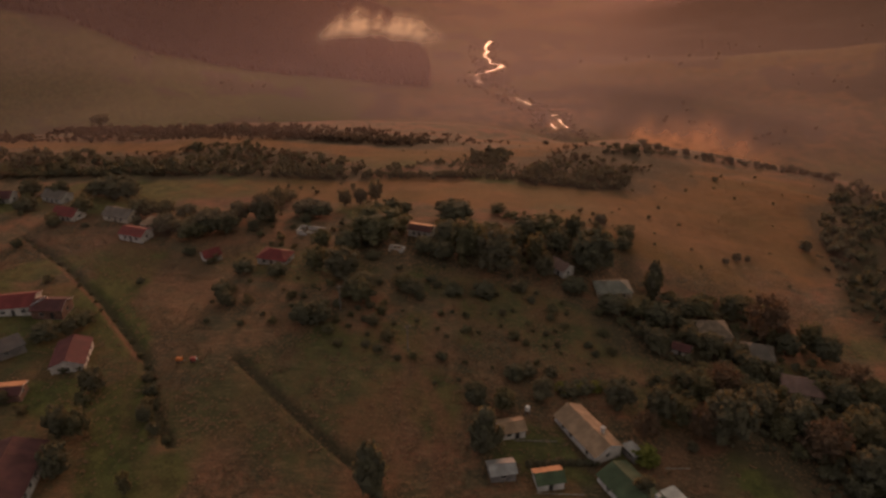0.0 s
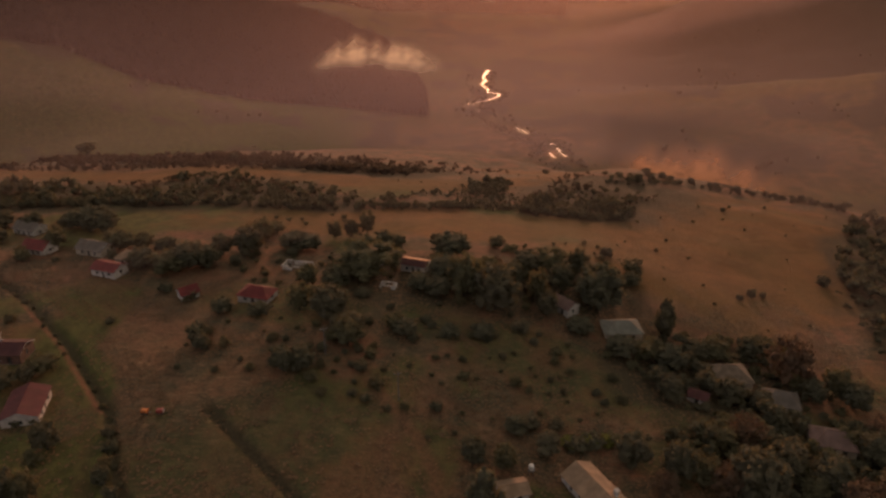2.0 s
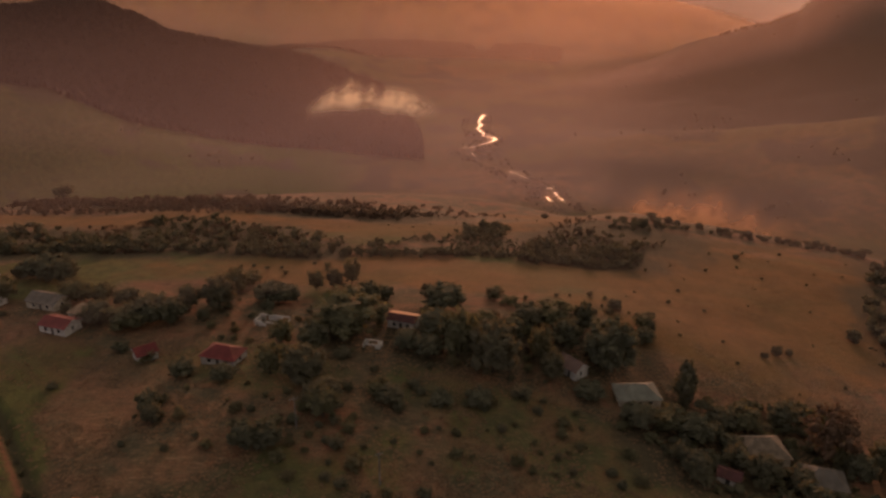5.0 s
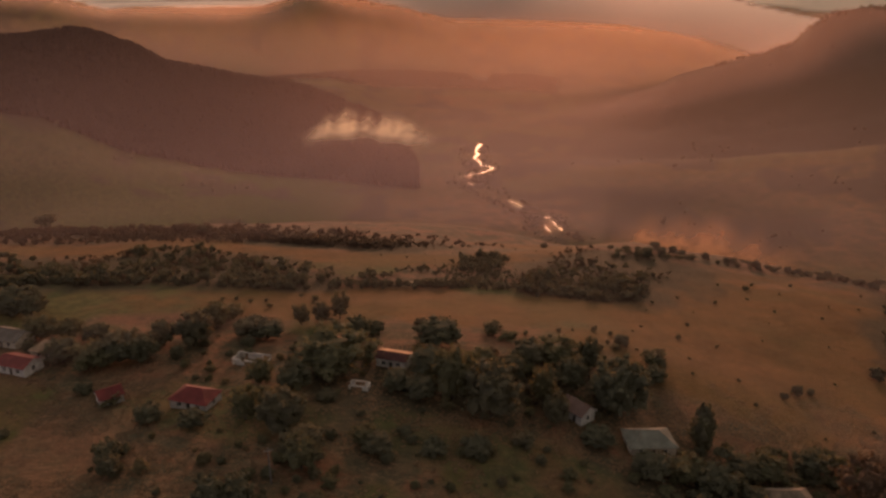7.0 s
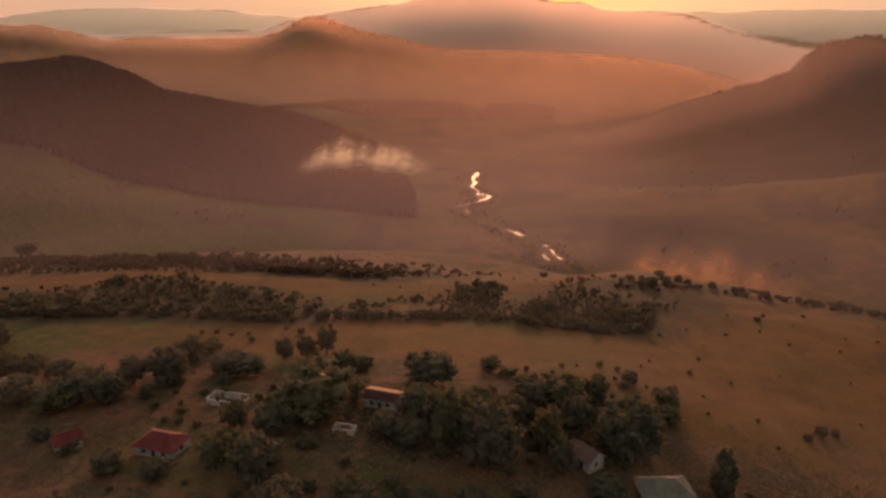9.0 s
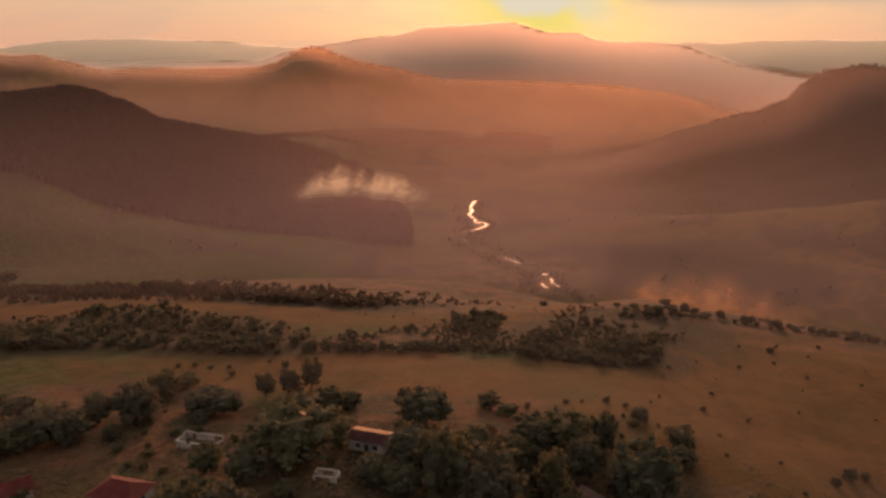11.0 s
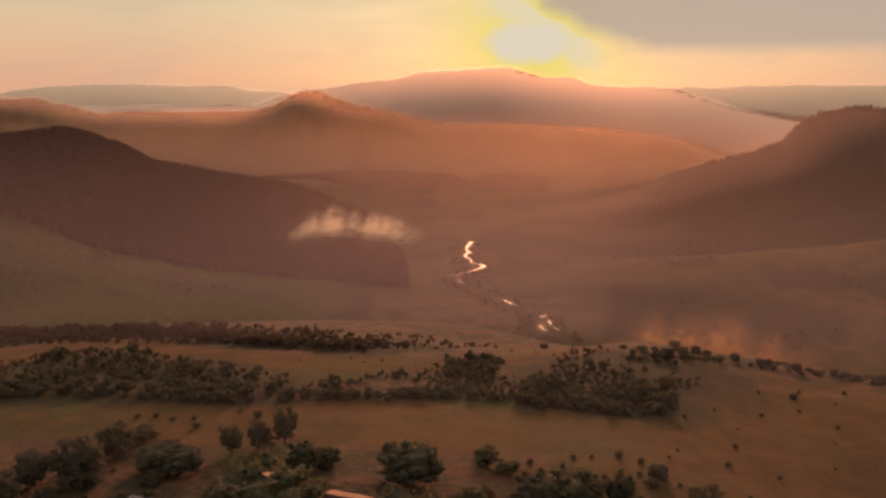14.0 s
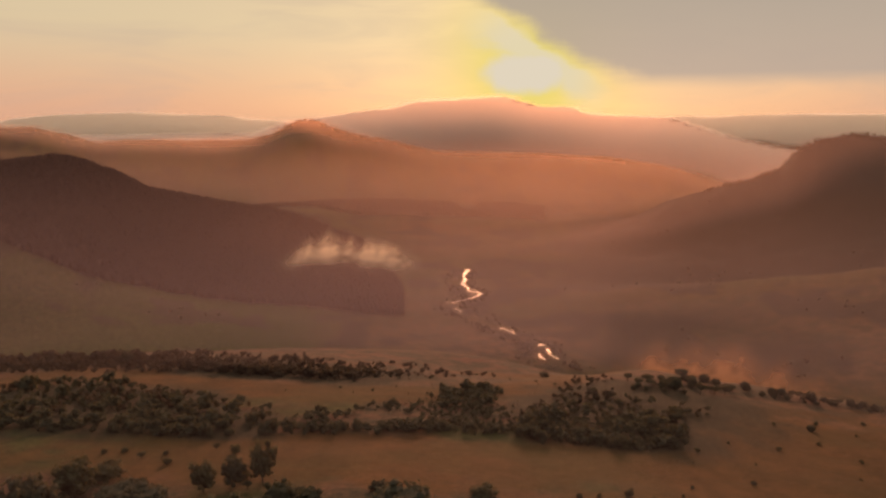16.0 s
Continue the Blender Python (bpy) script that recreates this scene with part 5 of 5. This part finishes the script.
def ruin(name, x, y, turn, length, width, high, label, seed):
    """Roofless shell: broken-topped walls with empty openings."""
    rnd = random.Random(seed)
    home = thing(name, pose(x, y, ground_at(x, y) - 0.1, 0, 0, turn), label, "ruin", "ruined houses")
    for m, span in ((pose(0, -width / 2, 0), length), (pose(0, width / 2, 0, 0, 0, 180), length), (pose(length / 2, 0, 0, 0, 0, 90), width - 0.44), (pose(-length / 2, 0, 0, 0, 0, -90), width - 0.44)):
        a = -span / 2
        while a < span / 2 - 0.01:
            b = min(span / 2, a + rnd.uniform(0.8, 1.5))
            top = high * rnd.choice((0.62, 0.85, 1.0, 1.0, 1.0))
            low = -0.5
            if rnd.random() < 0.6 and span / 2 - b > 0.6:
                low, top = high - 0.3, max(top, high * 0.97)
            part("wall_section", shift(box(bmesh.new(), a, 0, low, b, 0.22, top, 0.02), m), WHITE, home)
            a = b
    part("rubble", box(bmesh.new(), -length / 2 + 0.3, -width / 2 + 0.3, -0.4, length / 2 - 0.3, width / 2 - 0.3, 0.16, 0.1), WEEDS, home, "broken plaster and weeds on the floor")
    return home


WHITE = plain("old_white_plaster", (0.46, 0.42, 0.38), 0.9, 0, 0.3, 0.5, 3.0)
CREAM = plain("cream_plaster", (0.42, 0.35, 0.27), 0.9, 0, 0.3, 0.5, 3.0)
BRICK = plain("dull_brick", (0.16, 0.085, 0.06), 0.9, 0, 0.4, 0.8, 4.0)
TIMBER = plain("grey_boards", (0.17, 0.15, 0.14), 0.9, 0, 0.35, 0.8, 5.0)
CONCRETE = plain("stained_concrete", (0.20, 0.17, 0.14), 0.95)
FRAME = plain("weathered_white_paint", (0.50, 0.48, 0.45), 0.7)
WEEDS = plain("weeds_and_soil", (0.07, 0.05, 0.028), 0.95)
DOOR_WOOD = plain("dark_door_paint", (0.03, 0.025, 0.022), 0.6)
STEEL = plain("dull_steel", (0.35, 0.34, 0.33), 0.45, 0.8)
GLASS = plain("dark_window_glass", (0.02, 0.02, 0.022), 0.08, 0, 0.1)
RED_ROOF = corrugated("faded_red_sheeting", (0.135, 0.028, 0.026), 0.2)
MAROON = corrugated("maroon_sheeting", (0.085, 0.022, 0.024), 0.2)
DULL_RED = corrugated("brown_red_sheeting", (0.072, 0.027, 0.027), 0.35)
TAN_ROOF = corrugated("tan_rusted_sheeting", (0.25, 0.165, 0.105), 0.3, 0.75)
GREEN_ROOF = corrugated("green_painted_sheeting", (0.055, 0.075, 0.04), 0.1)
GREY_ROOF = corrugated("grey_zinc_sheeting", (0.24, 0.23, 0.22), 0.3, 0.6, 0.2)
PALE_ROOF = corrugated("pale_weathered_sheeting", (0.115, 0.095, 0.08), 0.3, 0.8)
DUSTY_ROOF = corrugated("dusty_pink_sheeting", (0.15, 0.095, 0.082), 0.3, 0.8)
MOSS_ROOF = corrugated("dull_grey_green_sheeting", (0.14, 0.135, 0.11), 0.2, 0.8)
# orange evening sun put into the colour of sun-facing slopes and ridge caps
SUNLIT = corrugated("sunlit_orange_sheeting", (0.46, 0.22, 0.11), 0.2)
DARK_ROOF = corrugated("dark_tarred_sheeting", (0.06, 0.055, 0.055), 0.2)
THATCH = plain("old_thatch", (0.145, 0.105, 0.072), 0.95, 0, 0.35, 0.6, 5.0)

house("cottage", -84, 128.5, 103, 9.6, 7.0, 2.7, 1.4, WHITE, MAROON, "white cottage with a faded red tin roof", front=3)
house("house", -109, 150, 10, 12.0, 7.0, 2.9, 1.5, WHITE, RED_ROOF, "pale house with a long dull red roof", front=4)
brick = house("brick_building", -98.5, 149, 0, 7.6, 6.0, 2.8, 1.2, BRICK, DULL_RED, "small brick building with a rusty roof and leaning flue", front=2)
house("long_house", -79.5, 91.5, 98, 14.5, 11.5, 2.8, 1.7, WHITE, DULL_RED, "large white house under a broad maroon tin roof", front=5, door=False)
house("garden_shed", -91.5, 115.5, 8, 6.4, 4.2, 2.2, 0.6, BRICK, DULL_RED, "low brown shed with a sunlit roof edge", "gable", 1, other_roof=SUNLIT, cap=SUNLIT)
house("yard_house", 30.0, 110.3, 118, 13.6, 6.6, 2.7, 1.7, WHITE, TAN_ROOF, "long white house with a rusted tan tin roof", front=4, chimney=True, group="yard buildings")
house("lean_to", 38.6, 105.8, 118, 3.6, 2.4, 2.0, 0.35, TIMBER, GREY_ROOF, "grey lean-to beside the long house", "mono", 1, False, group="yard buildings")
house("green_house", 36.6, 93.6, 118, 15.0, 7.0, 2.7, 1.6, WHITE, GREEN_ROOF, "white house with a dark green tin roof", front=4, chimney=True, group="yard buildings")
house("carport", 44.0, 93.6, 118, 5.0, 3.0, 2.2, 0.3, WHITE, WHITE, "small annex with a bright white flat roof", "mono", 1, False, group="yard buildings")
house("tan_shed", 14.0, 110.2, 13, 5.2, 3.8, 2.3, 0.8, WHITE, TAN_ROOF, "small white shed with a sunlit tan roof", "gable", 2, group="yard buildings")
house("grey_shed", 11.3, 98.8, 10, 4.8, 3.6, 2.3, 0.7, TIMBER, GREY_ROOF, "grey timber shed with a zinc roof", "gable", 1, False, group="yard buildings")
house("green_shed", 20.2, 97.4, 10, 5.2, 3.8, 2.2, 0.8, WHITE, GREEN_ROOF, "small white shed with a green ridged roof", "gable", 1, group="yard buildings", other_roof=SUNLIT)
house("hip_house", 71.0, 155.0, 0, 10.2, 7.4, 2.7, 2.4, CREAM, THATCH, "old house with a steep hipped brown roof among bushes", "hip", 3)
house("outhouse", 60.8, 145.6, -30, 4.2, 3.2, 2.2, 0.7, WHITE, DULL_RED, "small broken outhouse with white trim", "gable", 1)
house("hip_house", 80.5, 146.5, -16, 8.2, 6.2, 2.7, 1.9, CREAM, PALE_ROOF, "house with a dull brown hipped tin roof among trees", "hip", 3)
house("hip_house", 86.0, 132.5, -17, 8.8, 6.4, 2.7, 1.9, CREAM, DUSTY_ROOF, "house with a dusty pinkish hipped roof among trees", "hip", 3)
house("hip_house", 48.2, 170.5, 2, 9.6, 6.6, 2.7, 1.8, CREAM, MOSS_ROOF, "house with a pale grey-green hipped roof by a tall tree", "hip", 3)
house("white_house", 34.5, 178.5, -52, 6.0, 4.4, 2.8, 1.4, WHITE, DUSTY_ROOF, "white-gabled house half hidden in the grove", front=2)
house("arched_house", -6.6, 192.8, -18, 7.2, 4.4, 2.8, 0.7, WHITE, DULL_RED, "white house with a maroon roof and sunlit ridge", front=3, cap=SUNLIT, other_roof=SUNLIT)
house("roofed_house", -19.4, 198.0, -22, 7.0, 5.0, 3.6, 0.75, WHITE, DULL_RED, "house hidden in trees with a glowing roof ridge", front=2, cap=SUNLIT, other_roof=SUNLIT)
house("red_house", -47.6, 175.2, -16, 8.6, 5.8, 2.6, 1.6, WHITE, RED_ROOF, "white house with a red hipped roof behind a bush", "hip", 3)
house("small_red_house", -66.6, 177.0, 38, 4.6, 4.0, 2.4, 1.2, WHITE, RED_ROOF, "small white shed with a ribbed red roof", front=1)
house("village_house", -94.0, 192.0, -18, 8.0, 5.4, 2.6, 1.1, WHITE, RED_ROOF, "white village house with a long red roof", front=3)
house("village_house", -91.0, 200.0, -16, 7.0, 5.4, 2.6, 1.6, CREAM, TAN_ROOF, "small house with a pale tan roof", "hip", 2)
house("village_house", -105.0, 207.5, -18, 9.4, 6.0, 2.6, 1.5, CREAM, PALE_ROOF, "village house with a dusty pale roof", front=3)
house("village_house", -122.0, 207.5, -16, 8.0, 5.6, 2.6, 1.6, WHITE, RED_ROOF, "white village house with a red roof beside bushes", front=3)
house("village_house", -135.0, 226.0, -20, 8.6, 5.6, 2.8, 1.5, WHITE, PALE_ROOF, "pale village house among trees at the field edge", front=3)
house("village_house", -153.0, 224.0, 2, 7.5, 5.4, 2.8, 1.5, WHITE, DULL_RED, "pale village house under a faded roof", front=2)
house("flat_shed", -101.0, 131.0, 45, 8.0, 5.0, 2.2, 0.3, TIMBER, DARK_ROOF, "low dark shed with a pale roof edge", "mono", 1, False)
ruin("ruined_house", -41.0, 196.0, -14, 8.4, 4.0, 1.7, "roofless white ruin with empty window openings", 3)
ruin("ruined_house", -13.5, 181.0, -10, 4.4, 2.4, 1.4, "broken white walls of a fallen house", 7)

bm = bmesh.new()
bmesh.ops.create_cone(bm, cap_ends=True, segments=10, radius1=0.16, radius2=0.16, depth=4.6)
part("flue", shift(bm, pose(-2.2, -1.2, 4.3, 0, 62, 15)), STEEL, brick, "leaning pale metal flue pipe")


# ---- small things ----
def pole(x, y, tall, turn):
    base = thing("utility_pole", pose(x, y, ground_at(x, y), 0, 0, turn), "thin grey wooden utility pole in the grass", "utility pole", "utility poles")
    bm = bmesh.new()
    bmesh.ops.create_cone(bm, cap_ends=True, segments=8, radius1=0.13, radius2=0.08, depth=tall + 0.5)
    part("post", shift(bm, pose(0, 0, tall / 2 - 0.25)), TIMBER, base)
    arm = part("crossarm", box(bmesh.new(), -0.8, -0.05, tall - 0.6, 0.8, 0.05, tall - 0.48, 0.01), TIMBER, base)
    for sx in (-0.7, 0, 0.7):
        bm = bmesh.new()
        bmesh.ops.create_cone(bm, cap_ends=True, segments=8, radius1=0.05, radius2=0.03, depth=0.16)
        part("insulator", shift(bm, pose(sx, 0, tall - 0.4)), FRAME, arm)


pole(-25.4, 146.5, 7.5, 20)
pole(-8.2, 133.2, 7.5, 20)

ORANGE = plain("orange_paint", (0.55, 0.16, 0.03), 0.5)
RED_PAINT = plain("dull_red_paint", (0.28, 0.05, 0.035), 0.5)
RUBBER = plain("black_rubber", (0.02, 0.02, 0.02), 0.9)


def trailer(x, y, turn, mat, label, name):
    base = thing(name, pose(x, y, ground_at(x, y), 0, 0, turn), label, "farm trailer", "farm vehicles")
    base.scale = (0.62, 0.62, 0.8)
    bm = box(bmesh.new(), -1.1, -0.75, 0.55, 1.1, 0.75, 0.7, 0.02)
    part("bed", bm, TIMBER, base)
    for x0, y0, x1, y1 in ((-1.1, -0.75, 1.1, -0.69), (-1.1, 0.69, 1.1, 0.75), (-1.1, -0.69, -1.04, 0.69), (1.04, -0.69, 1.1, 0.69)):
        part("side_board", box(bmesh.new(), x0, y0, 0.70, x1, y1, 1.35, 0.01), mat, base)
    part("load", box(bmesh.new(), -1.0, -0.66, 0.705, 1.0, 0.66, 1.5, 0.15), mat, base)
    for sx in (-0.65, 0.65):
        for sy in (-0.72, 0.72):
            bm = bmesh.new()
            bmesh.ops.create_cone(bm, cap_ends=True, segments=14, radius1=0.33, radius2=0.33, depth=0.2)
            wheel = part("wheel", shift(bm, pose(sx, sy, 0.33, 90)), RUBBER, base)
            bm = bmesh.new()
            bmesh.ops.create_cone(bm, cap_ends=True, segments=10, radius1=0.17, radius2=0.17, depth=0.22)
            part("rim", shift(bm, pose(sx, sy, 0.33, 90)), STEEL, wheel)
    part("tailboard", box(bmesh.new(), 1.1, -0.7, 0.7, 1.16, 0.7, 1.4, 0.01), WHITE, base, "white tailboard") if mat is RED_PAINT else None
    part("tow_bar", box(bmesh.new(), 1.1, -0.05, 0.5, 2.0, 0.05, 0.58, 0.01), STEEL, base)


trailer(-58.6, 125.8, -5, ORANGE, "small farm trailer with a bright orange load", "farm_trailer")
trailer(-55.4, 125.6, 0, RED_PAINT, "dull red farm trailer standing in dry grass", "farm_trailer")

def water_tank(x, y):
    base = thing("water_tank", pose(x, y, ground_at(x, y)), "small white water tank on a dark stand", "water tank")
    for sx in (-0.4, 0.4):
        for sy in (-0.4, 0.4):
            part("leg", box(bmesh.new(), sx - 0.06, sy - 0.06, -0.2, sx + 0.06, sy + 0.06, 1.2), TIMBER, base)
    part("platform", box(bmesh.new(), -0.6, -0.6, 1.2, 0.6, 0.6, 1.3, 0.01), TIMBER, base)
    bm = bmesh.new()
    bmesh.ops.create_cone(bm, cap_ends=True, segments=20, radius1=0.52, radius2=0.52, depth=0.9)
    tank = part("tank", shift(bm, pose(0, 0, 1.75)), FRAME, base)
    bm = bmesh.new()
    bmesh.ops.create_cone(bm, cap_ends=True, segments=20, radius1=0.5, radius2=0.2, depth=0.2)
    part("lid", shift(bm, pose(0, 0, 2.3)), FRAME, tank)


water_tank(18.1, 116.0)


def kerb(ax, ay, bx, by, label):
    n = max(2, int(math.hypot(bx - ax, by - ay) / 1.2))
    bm = bmesh.new()
    rnd = random.Random(int(ax * 7 + ay))
    base = thing("garden_kerb", pose(ax, ay, ground_at(ax, ay)), label, "kerb", "garden kerbs")
    turn = math.degrees(math.atan2(by - ay, bx - ax))
    for k in range(n):
        x, y = ax + (bx - ax) * (k + 0.5) / n, ay + (by - ay) * (k + 0.5) / n
        piece = box(bmesh.new(), -0.55, -0.12, -0.2, 0.55, 0.12, 0.16 + rnd.uniform(0, 0.06), 0.02)
        part("stone", shift(piece, pose(x - ax, y - ay, ground_at(x, y) - ground_at(ax, ay), 0, 0, turn)), CONCRETE, base)
    bm.free()


kerb(14.5, 108.0, 23.5, 108.6, "low line of pale garden stones before the shed")
kerb(17.5, 94.6, 27.0, 94.9, "low line of pale garden stones before the sheds")
kerb(44.5, 103.0, 50.0, 103.6, "low line of pale garden stones by the hedge")
